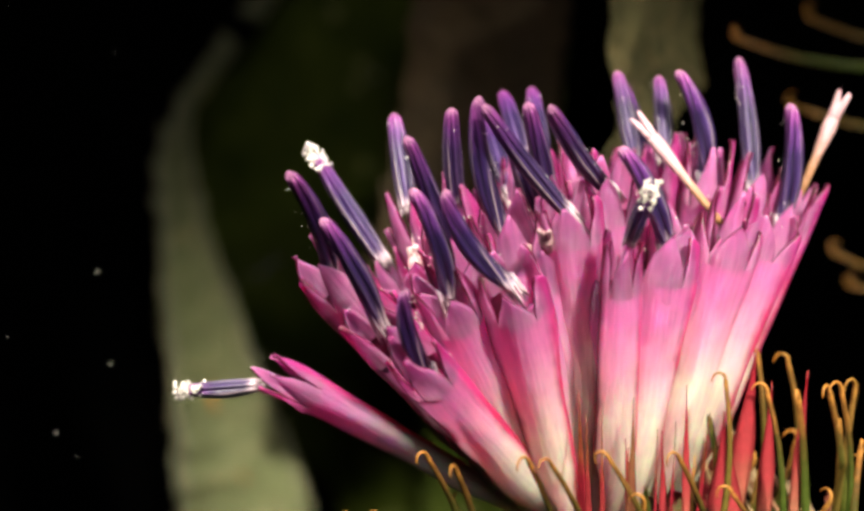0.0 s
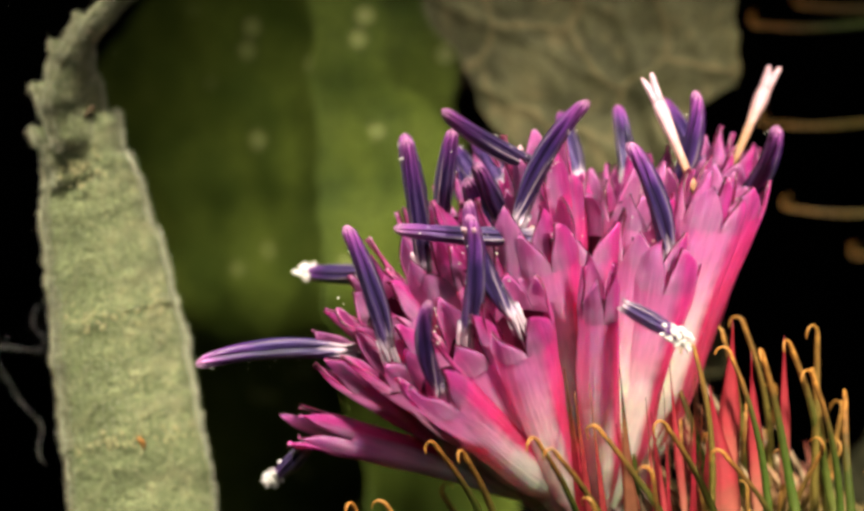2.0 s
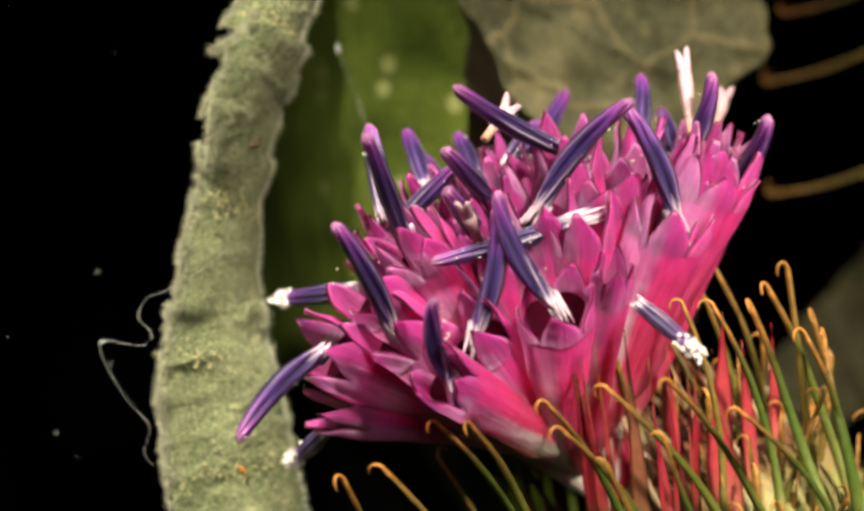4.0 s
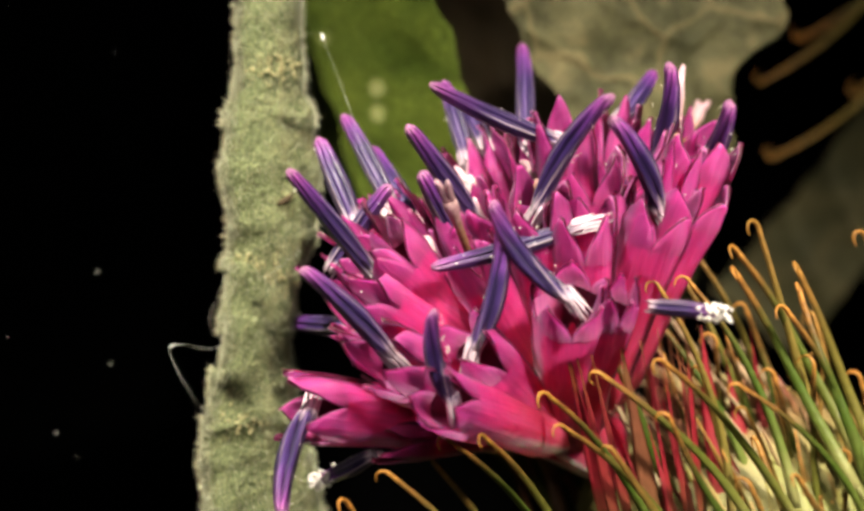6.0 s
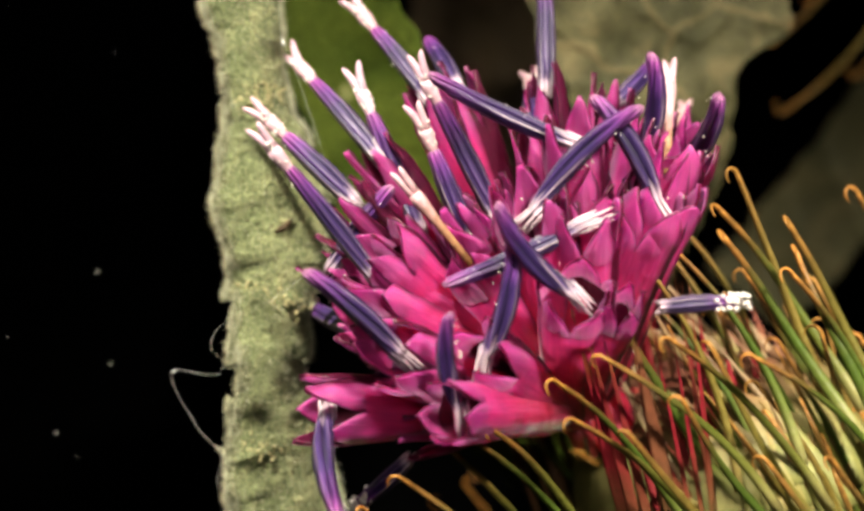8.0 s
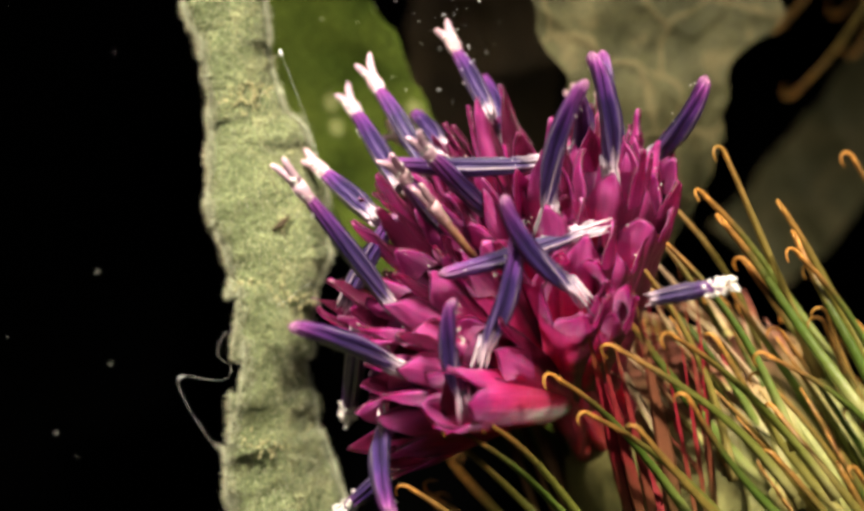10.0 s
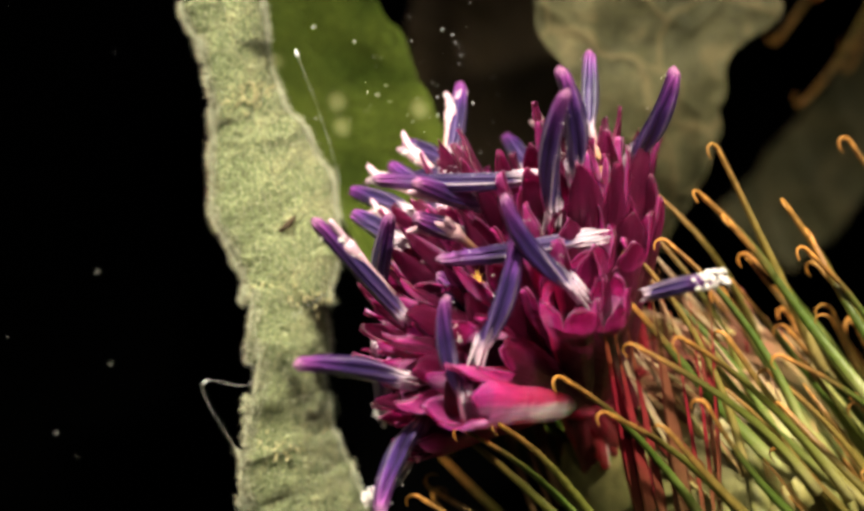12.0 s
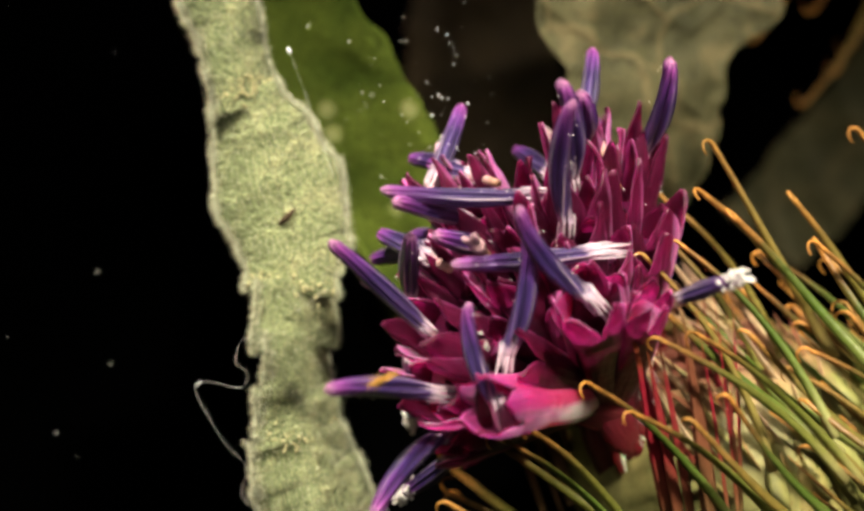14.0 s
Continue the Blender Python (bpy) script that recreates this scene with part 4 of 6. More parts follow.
        (0, 2.92, 0.20, 2.08, 1.96, 3.49, 4.99), (0.7, 1.72, 0.09, 2.08, 1.46, 3.70, 4.59),
        (1.5, 1.92, 0.05, 1.68, 1.35, 3.73, 3.98), (3, 1.32, -0.36, 1.68, 0.33, 3.50, 3.36),
        (5.5, -0.28, -0.67, 0.88, -1.91, 2.69, 3.34), (7, -0.48, -0.99, 0.87, -2.39, 0.65, 5.00),
        (8, -0.38, -1.26, 0.77, -2.27, -0.56, 5.26), (10.5, -1.27, -1.63, 2.65, -2.72, 2.01, 4.64),
        (13, -0.08, -1.95, 0.47, -1.90, 1.95, 0.49), (14, 0.12, -1.98, 0.28, -1.90, 1.84, -0.12)]),
    ("S", 3.46, [
        (0, 3.89, -1.20, 1.27, 2.87, -2.78, 4.00), (0.7, 2.30, -1.31, 0.87, 1.88, -3.45, 3.20),
        (1.5, 2.30, -1.35, 0.87, 1.68, -3.73, 2.81), (3, 1.90, -1.76, 0.87, 1.09, -4.38, 2.21),
        (5.5, 1.10, -2.07, 0.28, -0.27, -4.07, 2.41), (7, 1.20, -2.39, 0.67, -0.18, -3.44, 3.60),
        (8, 1.30, -2.66, 0.67, 0.02, -3.31, 3.79), (10.5, 0.51, -3.03, 0.86, -0.85, -5.56, 2.00),
        (13, 1.88, -3.35, 0.47, 0.31, -5.95, 0.85), (14, 1.97, -3.38, 0.27, 0.31, -5.94, 0.65)]),
    ("S", 4.85, [
        (0, 4.30, -0.80, 1.67, 3.44, -3.58, 5.15), (0.7, 2.90, -0.91, 1.67, 2.25, -4.66, 3.57),
        (1.5, 2.90, -0.95, 1.27, 2.05, -4.68, 3.18), (3, 2.40, -1.36, 1.66, 1.47, -5.20, 3.17),
        (5.5, 1.50, -1.67, 1.27, -0.95, -4.32, 4.06), (7, 2.19, -1.99, 1.26, 0.12, -3.72, 5.15),
        (8, 2.28, -2.26, 1.36, 0.12, -3.20, 5.56), (10.5, 1.69, -2.63, 1.65, 0.11, -6.42, 2.76),
        (13, 1.88, -2.95, 1.65, -0.46, -6.53, 2.18), (14, 1.29, -2.98, 1.25, -1.03, -6.57, 1.80)]),
    ("SD", 3.84, [
        (0, 4.06, 1.40, 3.31, 3.71, 3.69, 6.02), (0.7, 3.55, 1.29, 3.11, 3.61, 3.90, 5.42),
        (1.5, 2.34, 1.25, 2.90, 1.56, 4.25, 4.20), (3, 1.33, 0.84, 2.69, 0.33, 3.73, 4.18),
        (5.5, 1.73, 0.53, 2.69, 1.35, 3.13, 4.98), (7, 0.12, 0.21, 5.49, -1.69, 0.71, 8.82),
        (8, -0.08, -0.06, 5.68, -2.10, 1.62, 8.27), (10.5, 2.41, -0.43, 4.77, 1.54, 2.07, 7.08),
        (13, -0.08, -0.75, 2.87, 0.83, 1.38, 5.63), (14, 0.02, -0.78, 2.67, 1.03, 1.41, 5.33)]),
    ("D", 3.56, [
        (0, 7.41, 1.80, 3.32, 6.82, 2.31, 6.78), (0.7, 8.21, 1.69, 3.32, 7.48, 3.21, 6.31),
        (1.5, 7.00, 1.65, 3.11, 7.60, 3.65, 5.72), (3, 3.35, 1.24, 2.70, 2.38, 4.14, 2.34),
        (5.5, 2.33, 0.93, 3.30, 1.56, 3.68, 4.59), (7, 1.12, 0.61, 5.90, 0.02, 2.85, 8.03),
        (8, 0.92, 0.34, 6.09, -0.08, 2.84, 7.83), (10.5, 0.32, -0.03, 3.48, -0.59, 2.75, 4.56),
        (13, 1.12, -0.35, 3.27, -0.59, 2.28, 3.74), (14, 1.12, -0.38, 3.07, -0.59, 2.25, 3.53)]),
    ("D", 4.91, [
        (0, 8.00, 1.60, 2.91, 7.13, 4.56, 6.26), (0.7, 8.00, 1.49, 2.71, 7.32, 4.23, 6.35),
        (1.5, 5.37, 1.45, 2.71, 4.48, 5.51, 3.40), (3, 3.54, 1.04, 2.70, 6.08, 3.97, 5.11),
        (5.5, 2.93, 0.73, 3.50, 3.21, 4.39, 5.85), (7, 4.23, 0.41, 5.70, 4.05, 1.02, 10.55),
        (8, 4.12, 0.14, 5.89, 4.06, 1.38, 10.58), (10.5, 2.72, -0.23, 3.67, 1.97, 3.62, 5.41),
        (13, 4.30, -0.55, 2.87, 3.60, 3.46, 4.07), (14, 4.30, -0.58, 2.87, 3.29, 3.43, 3.76)]),
    ("SD", 3.20, [
        (0, 5.54, 0.60, 3.29, 4.60, 2.72, 5.07), (0.7, 4.53, 0.49, 3.49, 5.61, 2.50, 5.37),
        (1.5, 3.13, 0.45, 2.69, 1.75, 2.84, 3.34), (3, 2.32, 0.04, 2.68, 3.58, 2.54, 2.52),
        (5.5, 3.51, -0.27, 3.67, 3.17, 2.27, 4.75), (7, 3.51, -0.59, 4.46, 3.26, 1.81, 5.95),
        (8, 3.70, -0.86, 4.45, 3.66, 1.59, 5.84), (10.5, -0.08, -1.23, 3.25, -1.29, 1.28, 3.51),
        (13, 1.50, -1.55, 2.85, -0.08, 0.81, 2.69), (14, 1.50, -1.58, 2.85, 0.12, 0.84, 3.30)]),
    ("D", 3.20, [
        (0, 8.48, 1.00, 3.50, 8.32, 1.80, 6.56), (0.7, 8.57, 0.89, 3.50, 8.41, 1.70, 6.55),
        (1.5, 7.56, 0.85, 2.90, 7.59, 2.21, 5.66), (3, 7.34, 0.44, 3.49, 6.82, 2.30, 5.77),
        (5.5, 6.93, 0.13, 4.68, 8.12, 1.93, 6.77), (7, 6.51, -0.19, 5.47, 7.83, 2.10, 6.57),
        (8, 6.50, -0.46, 5.46, 8.00, 1.58, 6.95), (10.5, 6.09, -0.83, 4.26, 5.82, 0.03, 7.28),
        (13, 5.68, -1.15, 4.64, 6.12, 0.05, 7.48), (14, 5.48, -1.18, 4.84, 5.84, 0.42, 7.40)]),
    ("", 4.22, [
        (0, 9.95, 0.40, 2.69, 8.90, -0.40, 6.66), (0.7, 9.94, 0.29, 2.69, 8.81, -1.92, 5.80),
        (1.5, 8.93, 0.25, 2.28, 9.62, -1.47, 5.92), (3, 8.61, -0.16, 2.58, 9.89, -1.95, 6.00),
        (5.5, 7.90, -0.47, 3.47, 8.75, -2.80, 6.56), (7, 7.68, -0.79, 3.46, 7.92, -2.92, 6.84),
        (8, 7.47, -1.06, 3.65, 7.75, -3.20, 7.03), (10.5, 4.67, -1.43, 3.45, 4.38, -4.64, 5.31),
        (13, 5.06, -1.75, 4.43, 5.33, -5.16, 5.68), (14, 5.06, -1.78, 4.03, 5.14, -5.15, 5.49)]),
    ("", 5.15, [
        (0, 11.68, 0.80, 2.19, 11.23, 1.53, 7.25), (0.7, 11.37, 0.69, 2.29, 9.97, 3.82, 5.62),
        (1.5, 10.87, 0.65, 2.49, 9.36, 3.88, 5.62), (3, 8.73, 0.24, 3.29, 8.35, 4.28, 5.23),
        (5.5, 8.62, -0.07, 2.68, 8.54, 3.99, 4.60), (7, 8.50, -0.39, 2.47, 8.83, 3.67, 4.38),
        (8, 8.38, -0.66, 2.67, 8.82, 3.45, 4.38), (10.5, 6.18, -1.03, 2.66, 5.92, 2.68, 5.37),
        (13, 6.26, -1.35, 2.66, 6.13, 2.65, 4.76), (14, 6.06, -1.38, 2.66, 6.02, 2.62, 4.76)]),
    ("", 4.52, [
        (0, 12.67, 0.60, 1.08, 12.99, -0.31, 5.47), (0.7, 12.76, 0.49, 1.28, 13.36, -1.73, 4.92),
        (1.5, 11.96, 0.45, 1.89, 12.78, -2.78, 4.20), (3, 10.72, 0.04, 1.88, 11.83, -3.08, 4.29),
        (5.5, 9.60, -0.27, 2.68, 10.77, -3.38, 5.06), (7, 9.08, -0.59, 2.87, 10.07, -3.70, 5.34),
        (8, 9.07, -0.86, 3.26, 10.00, -4.15, 5.43), (10.5, 7.46, -1.23, 3.45, 9.17, -3.98, 6.11),
        (13, 7.64, -1.55, 3.64, 8.62, -4.35, 6.58), (14, 7.54, -1.58, 3.74, 8.31, -4.43, 6.68)]),
    ("B", 5.09, [
        (0, 10.61, -1.60, 0.87, 7.60, -0.48, 4.76), (0.7, 10.40, -1.71, 1.07, 7.49, -0.65, 5.06),
        (1.5, 10.20, -1.75, 1.27, 7.97, -0.94, 5.74), (3, 9.58, -2.16, 2.25, 8.68, -0.68, 6.95),
        (5.5, 8.77, -2.47, 2.64, 8.95, 0.53, 6.30), (7, 8.46, -2.79, 2.63, 8.88, 0.02, 6.48),
        (8, 8.35, -3.06, 2.63, 8.60, -0.33, 6.57), (10.5, 6.37, -3.43, 2.62, 5.83, 0.23, 5.29),
        (13, 6.65, -3.75, 2.61, 6.03, 0.17, 4.69), (14, 6.55, -3.78, 2.42, 5.82, 0.00, 4.78)]),
    ("B", 4.38, [
        (0, 13.24, 1.40, 1.70, 15.01, 1.94, 5.65), (0.7, 13.23, 1.29, 1.69, 15.00, 1.84, 5.65),
        (1.5, 11.92, 1.25, 2.70, 13.71, 2.10, 6.57), (3, 10.18, 0.84, 3.50, 11.29, 3.73, 6.03),
        (5.5, 9.25, 0.53, 3.69, 10.18, 3.86, 5.42), (7, 8.93, 0.21, 3.89, 9.55, 3.66, 5.41),
        (8, 8.82, -0.06, 3.88, 9.33, 3.40, 5.40), (10.5, 5.11, -0.43, 4.07, 4.41, 3.01, 5.59),
        (13, 5.49, -0.75, 3.66, 4.40, 2.77, 4.56), (14, 5.49, -0.78, 3.66, 4.40, 2.78, 4.36)]),
    ("B", 3.95, [
        (0, 4.25, -2.60, -0.12, 3.96, -5.89, 0.65), (0.7, 3.46, -2.71, -0.12, 3.00, -5.94, 0.85),
        (1.5, 2.28, -2.75, -0.31, 1.84, -5.94, 0.85), (3, 1.88, -3.16, -0.31, 1.26, -6.33, 0.84),
        (5.5, 1.48, -3.47, -0.12, 0.98, -6.38, 1.80), (7, 1.29, -3.79, -0.12, -1.00, -5.23, 2.63),
        (8, 1.38, -4.06, -0.31, -1.05, -4.78, 2.69), (10.5, 1.48, -4.43, -0.02, 0.02, -7.19, 1.69),
        (13, 2.25, -4.75, -0.12, 1.25, -7.94, 0.64), (14, 2.25, -4.78, -0.31, 1.44, -8.00, 0.45)]),
    ("N", 3.20, [
        (0, 3.47, -2.20, -2.19, 3.49, -1.17, 0.77), (0.7, 3.58, -2.31, -1.75, 3.61, -1.28, 1.21),
        (1.5, 3.71, -2.35, -1.25, 3.74, -1.33, 1.71), (3, 3.95, -2.76, -0.31, 3.97, -1.73, 2.65),
        (5.5, 3.94, -3.07, 0.30, 3.97, -2.04, 3.26), (7, 3.93, -3.39, 0.66, 3.96, -2.35, 3.62),
        (8, 3.92, -3.66, 0.55, 3.95, -2.61, 3.50), (10.5, 3.91, -4.03, 0.27, 3.94, -2.96, 3.22),
        (13, 4.25, -4.35, -0.14, 4.28, -3.26, 2.79), (14, 4.39, -4.38, -0.31, 4.42, -3.29, 2.62)]),
    ("N", 3.20, [
        (0, 5.95, -1.80, -1.30, 5.99, -0.80, 1.67), (0.7, 5.90, -1.91, -0.70, 5.94, -0.91, 2.27),
        (1.5, 5.84, -1.95, -0.02, 5.88, -0.96, 2.96), (3, 5.73, -2.36, 1.26, 5.77, -1.37, 4.24),
        (5.5, 5.78, -2.67, 1.44, 5.82, -1.67, 4.42), (7, 5.80, -2.99, 1.55, 5.84, -1.98, 4.52),
        (8, 5.57, -3.26, 1.46, 5.61, -2.24, 4.43), (10.5, 5.00, -3.63, 1.25, 5.03, -2.59, 4.21),
        (13, 5.26, -3.95, 0.83, 5.30, -2.89, 3.78), (14, 5.37, -3.98, 0.66, 5.41, -2.92, 3.61)]),
    ("N", 3.20, [
        (0, 8.00, -2.20, -0.91, 8.06, -1.19, 2.06), (0.7, 8.00, -2.31, -0.54, 8.05, -1.30, 2.43),
        (1.5, 7.99, -2.35, -0.12, 8.05, -1.35, 2.85), (3, 7.97, -2.76, 0.67, 8.03, -1.75, 3.64),
        (5.5, 7.83, -3.07, 0.91, 7.89, -2.05, 3.88), (7, 7.74, -3.39, 1.06, 7.80, -2.36, 4.02),
        (8, 7.22, -3.66, 0.94, 7.28, -2.62, 3.90), (10.5, 5.96, -4.03, 0.66, 6.00, -2.97, 3.61),
        (13, 6.08, -4.35, 0.38, 6.13, -3.27, 3.32), (14, 6.14, -4.38, 0.27, 6.18, -3.30, 3.21)]),
    ("N", 3.20, [
        (0, 10.38, -2.00, 0.08, 10.45, -1.01, 3.06), (0.7, 10.28, -2.11, 0.54, 10.35, -1.12, 3.52),
        (1.5, 10.17, -2.15, 1.06, 10.24, -1.17, 4.05), (3, 9.95, -2.56, 2.04, 10.01, -1.58, 5.03),
        (5.5, 9.13, -2.87, 1.79, 9.19, -1.87, 4.77), (7, 8.63, -3.19, 1.64, 8.69, -2.18, 4.61),
        (8, 8.14, -3.46, 1.70, 8.20, -2.44, 4.66), (10.5, 6.94, -3.83, 1.83, 6.99, -2.79, 4.79),
        (13, 7.20, -4.15, 1.69, 7.25, -3.10, 4.64), (14, 7.31, -4.18, 1.63, 7.36, -3.13, 4.58)]),
    ("N", 3.20, [
        (0, 4.69, -1.00, 0.68, 4.72, -0.06, 3.68), (0.7, 4.59, -1.11, 1.05, 4.62, -0.17, 4.05),
        (1.5, 4.49, -1.15, 1.47, 4.51, -0.22, 4.47), (3, 4.28, -1.56, 2.26, 4.30, -0.62, 5.26),
        (5.5, 2.78, -1.87, 1.26, 2.80, -0.90, 4.25), (7, 1.89, -2.19, 0.67, 1.90, -1.20, 3.65),
        (8, 1.83, -2.46, 0.73, 1.84, -1.46, 3.70), (10.5, 1.69, -2.83, 0.86, 1.70, -1.82, 3.83),
        (13, 2.10, -3.15, 0.44, 2.12, -2.12, 3.40), (14, 2.27, -3.18, 0.27, 2.29, -2.15, 3.23)]),
    ("N", 3.20, [
        (0, 1.30, -2.50, -0.71, 1.31, -1.48, 2.26), (0.7, 0.98, -2.61, -0.71, 0.98, -1.58, 2.26),
        (1.5, 0.61, -2.65, -0.71, 0.61, -1.63, 2.26), (3, -0.08, -3.06, -0.71, -0.08, -2.02, 2.25),
        (5.5, -1.06, -3.37, -0.34, -1.06, -2.32, 2.61), (7, -1.64, -3.69, -0.12, -1.65, -2.63, 2.83),
        (8, -1.30, -3.96, -0.39, -1.31, -2.89, 2.54), (10.5, -0.47, -4.33, -1.09, -0.47, -3.23, 1.84),
        (13, 0.50, -4.65, -1.64, 0.51, -3.53, 1.28), (14, 0.89, -4.68, -1.86, 0.90, -3.56, 1.05)]),
    ("N", 3.20, [
        (0, -0.47, -3.00, -1.88, -0.47, -1.94, 1.07), (0.7, -0.79, -3.11, -1.88, -0.80, -2.04, 1.07),
        (1.5, -1.16, -3.15, -1.88, -1.16, -2.09, 1.06), (3, -1.84, -3.56, -1.87, -1.85, -2.48, 1.06),
        (5.5, -1.95, -3.87, -1.87, -1.97, -2.78, 1.06), (7, -2.02, -4.19, -1.87, -2.04, -3.09, 1.06),
        (8, -1.80, -4.46, -2.14, -1.81, -3.35, 0.78), (10.5, -1.24, -4.83, -2.83, -1.25, -3.69, 0.08),
        (13, -0.13, -5.15, -2.96, -0.13, -3.99, -0.06), (14, 0.31, -5.18, -3.01, 0.31, -4.02, -0.12)]),
    ("N", 3.20, [
        (0, 11.84, -1.00, 0.28, 11.92, -0.06, 3.28), (0.7, 11.51, -1.11, 0.83, 11.58, -0.17, 3.84),
        (1.5, 11.13, -1.15, 1.47, 11.20, -0.22, 4.47), (3, 10.41, -1.56, 2.65, 10.48, -0.63, 5.66),
        (5.5, 9.65, -1.87, 3.14, 9.71, -0.93, 6.14), (7, 9.18, -2.19, 3.43, 9.24, -1.24, 6.43),
        (8, 8.66, -2.46, 3.20, 8.72, -1.50, 6.19), (10.5, 7.38, -2.83, 2.63, 7.43, -1.84, 5.61),
        (13, 7.64, -3.15, 2.62, 7.69, -2.15, 5.60), (14, 7.75, -3.18, 2.62, 7.80, -2.18, 5.60)]),
    ("N", 3.20, [
        (0, 9.02, -1.60, 0.28, 9.08, -0.63, 3.27), (0.7, 8.55, -1.71, 0.69, 8.61, -0.74, 3.68),
        (1.5, 8.03, -1.75, 1.17, 8.08, -0.79, 4.16), (3, 7.02, -2.16, 2.05, 7.06, -1.19, 5.04),
        (5.5, 5.77, -2.47, 2.29, 5.81, -1.49, 5.28), (7, 5.02, -2.79, 2.43, 5.06, -1.80, 5.41),
        (8, 4.79, -3.06, 2.09, 4.82, -2.06, 5.07), (10.5, 4.22, -3.43, 1.25, 4.25, -2.40, 4.21),
        (13, 4.63, -3.75, 0.83, 4.66, -2.70, 3.78), (14, 4.80, -3.78, 0.66, 4.83, -2.73, 3.61)]),
]

florets = []
for number, (kind, length, rows) in enumerate(FLORETS):
    dark, kind = "D" in kind, kind.replace("D", "")
    rng = random.Random(50 + number)
    wide = 1.1 if kind == "A" else 0.80 if kind == "P" else 1.45 if kind == "N" else rng.uniform(1.2, 1.4) if rows[0][2] < -1.9 else rng.uniform(0.86, 1.05)
    fl = part("floret", petal_mesh(rng, 9.6, wide, (1.2, 1.8) if kind == "N" else (1.4, 2.3) if rows[0][2] < -1.9 else (1.9, 2.8), {"A": 0.95, "N": 0.95}.get(kind, 0.85 if rows[0][2] < -1.9 else 0.55)), head, "magenta five-lobed corolla of a floret")
    tops, short = [], kind == "P" and rows[0][6] < 3
    if kind == "B":
        tops.append((part("style", style_mesh(rng, length + 0.4, 0.19), fl, "bare brown style with a pale forked end"), 0))
    elif kind != "N":
        tube_mesh = anther_mesh(rng, length * (0.66 if short else 1.0), (0.1, 0.35) if kind == "S" or short or dark else (0.5, 1.3))
        if short:
            tube_mesh.transform(Matrix.Translation((0, 0, 0.34 * length * MM)) @ Matrix.Diagonal((0.85, 0.85, 1, 1)))
        tops.append((part("anther_tube", tube_mesh, fl, "dark violet striped anther tube"), 0))
    if kind == "S":
        tops.append((part("style", style_mesh(rng, length + 1.5, 0.20, length * 0.55), fl, "pale pink forked style"), 1))
    if kind == "P":
        tops.append((part("pollen", grains_mesh(rng, length - 0.1, (0.34, 0.55), 90, 0.075), fl, "white pollen clump"), 0))
    if kind == "S":
        tops.append((part("pollen", grains_mesh(rng, length + 0.25, (0.26, 0.5), 85, 0.05), fl, "clump of white pollen"), 1))
    if kind in ("S", "A"):
        tops.append((part("pollen", grains_mesh(rng, length * 0.7, (0.31, length * 0.25), 14, 0.04), fl, "scattered white pollen grains"), 0))
    if kind == "A":
        curl = [(Vector((0.42 + (0.50 - 0.03 * k) * math.cos(0.42 * k + 2.4), -0.62 - 0.02 * k, 0.1 + (0.50 - 0.02 * k) * math.sin(0.42 * k + 2.4)))) * MM for k in range(15)]
        tops.append((part("hair", mesh_of("hair", *rod(curl, [0.010 * MM] * 15, 5), THREAD), fl, "curled pale hair"), 0))
    if kind == "N":
        part("pollen", grains_mesh(rng, 0.2, (1.35, 1.6), 9, 0.03), fl, "scattered white pollen grains")
    if kind == "":
        tops.append((part("pollen", grains_mesh(rng, length * 0.55, (0.33, length * 0.38), 16, 0.026), fl, "scattered white pollen grains"), 0))
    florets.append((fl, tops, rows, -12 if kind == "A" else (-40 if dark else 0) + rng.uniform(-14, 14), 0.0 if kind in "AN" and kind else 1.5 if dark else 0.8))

# ---- the other florets, packed between and behind ----
packed = []
rng = random.Random(8)
for k in range(60):
    po, az = radians(6 + 42 * math.sqrt((k + 0.5) / 60)), k * 2.39996
    d = Vector((math.sin(po) * math.cos(az) - 0.22, 0.75 * math.sin(po) * math.sin(az) + 0.12, math.cos(po))).normalized()
    if d.y < -0.12:
        continue
    fl = part("floret", petal_mesh(rng, 9.5, rng.uniform(0.78, 1.0), (1.6, 2.5)), head, "magenta five-lobed corolla of a floret")
    if k % 3 != 1:
        an = part("anther_tube", anther_mesh(rng, rng.uniform(2.4, 3.2)), fl, "dark violet striped anther tube")
        an.matrix_basis = pose(0, 0, -0.6 * MM, rng.uniform(-14, 14), rng.uniform(-14, 14), 0)
    if k % 2:
        part("pollen", grains_mesh(rng, 0.5, (0.95, 1.3), 9, 0.027), fl, "scattered white pollen grains")
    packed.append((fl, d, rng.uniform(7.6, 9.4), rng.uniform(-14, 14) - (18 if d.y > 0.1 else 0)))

# inner red bracts: some lie along the flank, some stand round the foot of the florets
for k in range(26):
    az = k * 2.39996
    r = Vector((math.cos(az), math.sin(az), 0))
    low = rng.uniform(-1.8, 1.6)
    if r.x < -0.25:
        continue
    foot = Vector((1.0, 0.3, 0)) + r * (4.5 - 0.10 * low * low) + Vector((0, 0, low))
    d = (ROOT / MM + Vector((0, 0, 1.2)) + r * 1.5 - foot).normalized() + r * rng.uniform(0.10, 0.34)
    part("inner_bract", inner_bract_mesh(rng, rng.uniform(4.6, 6.4), 0.17), head, "red needle-pointed inner bract", basis(foot * MM, d, r.cross(Vector((0, 0, 1)))))
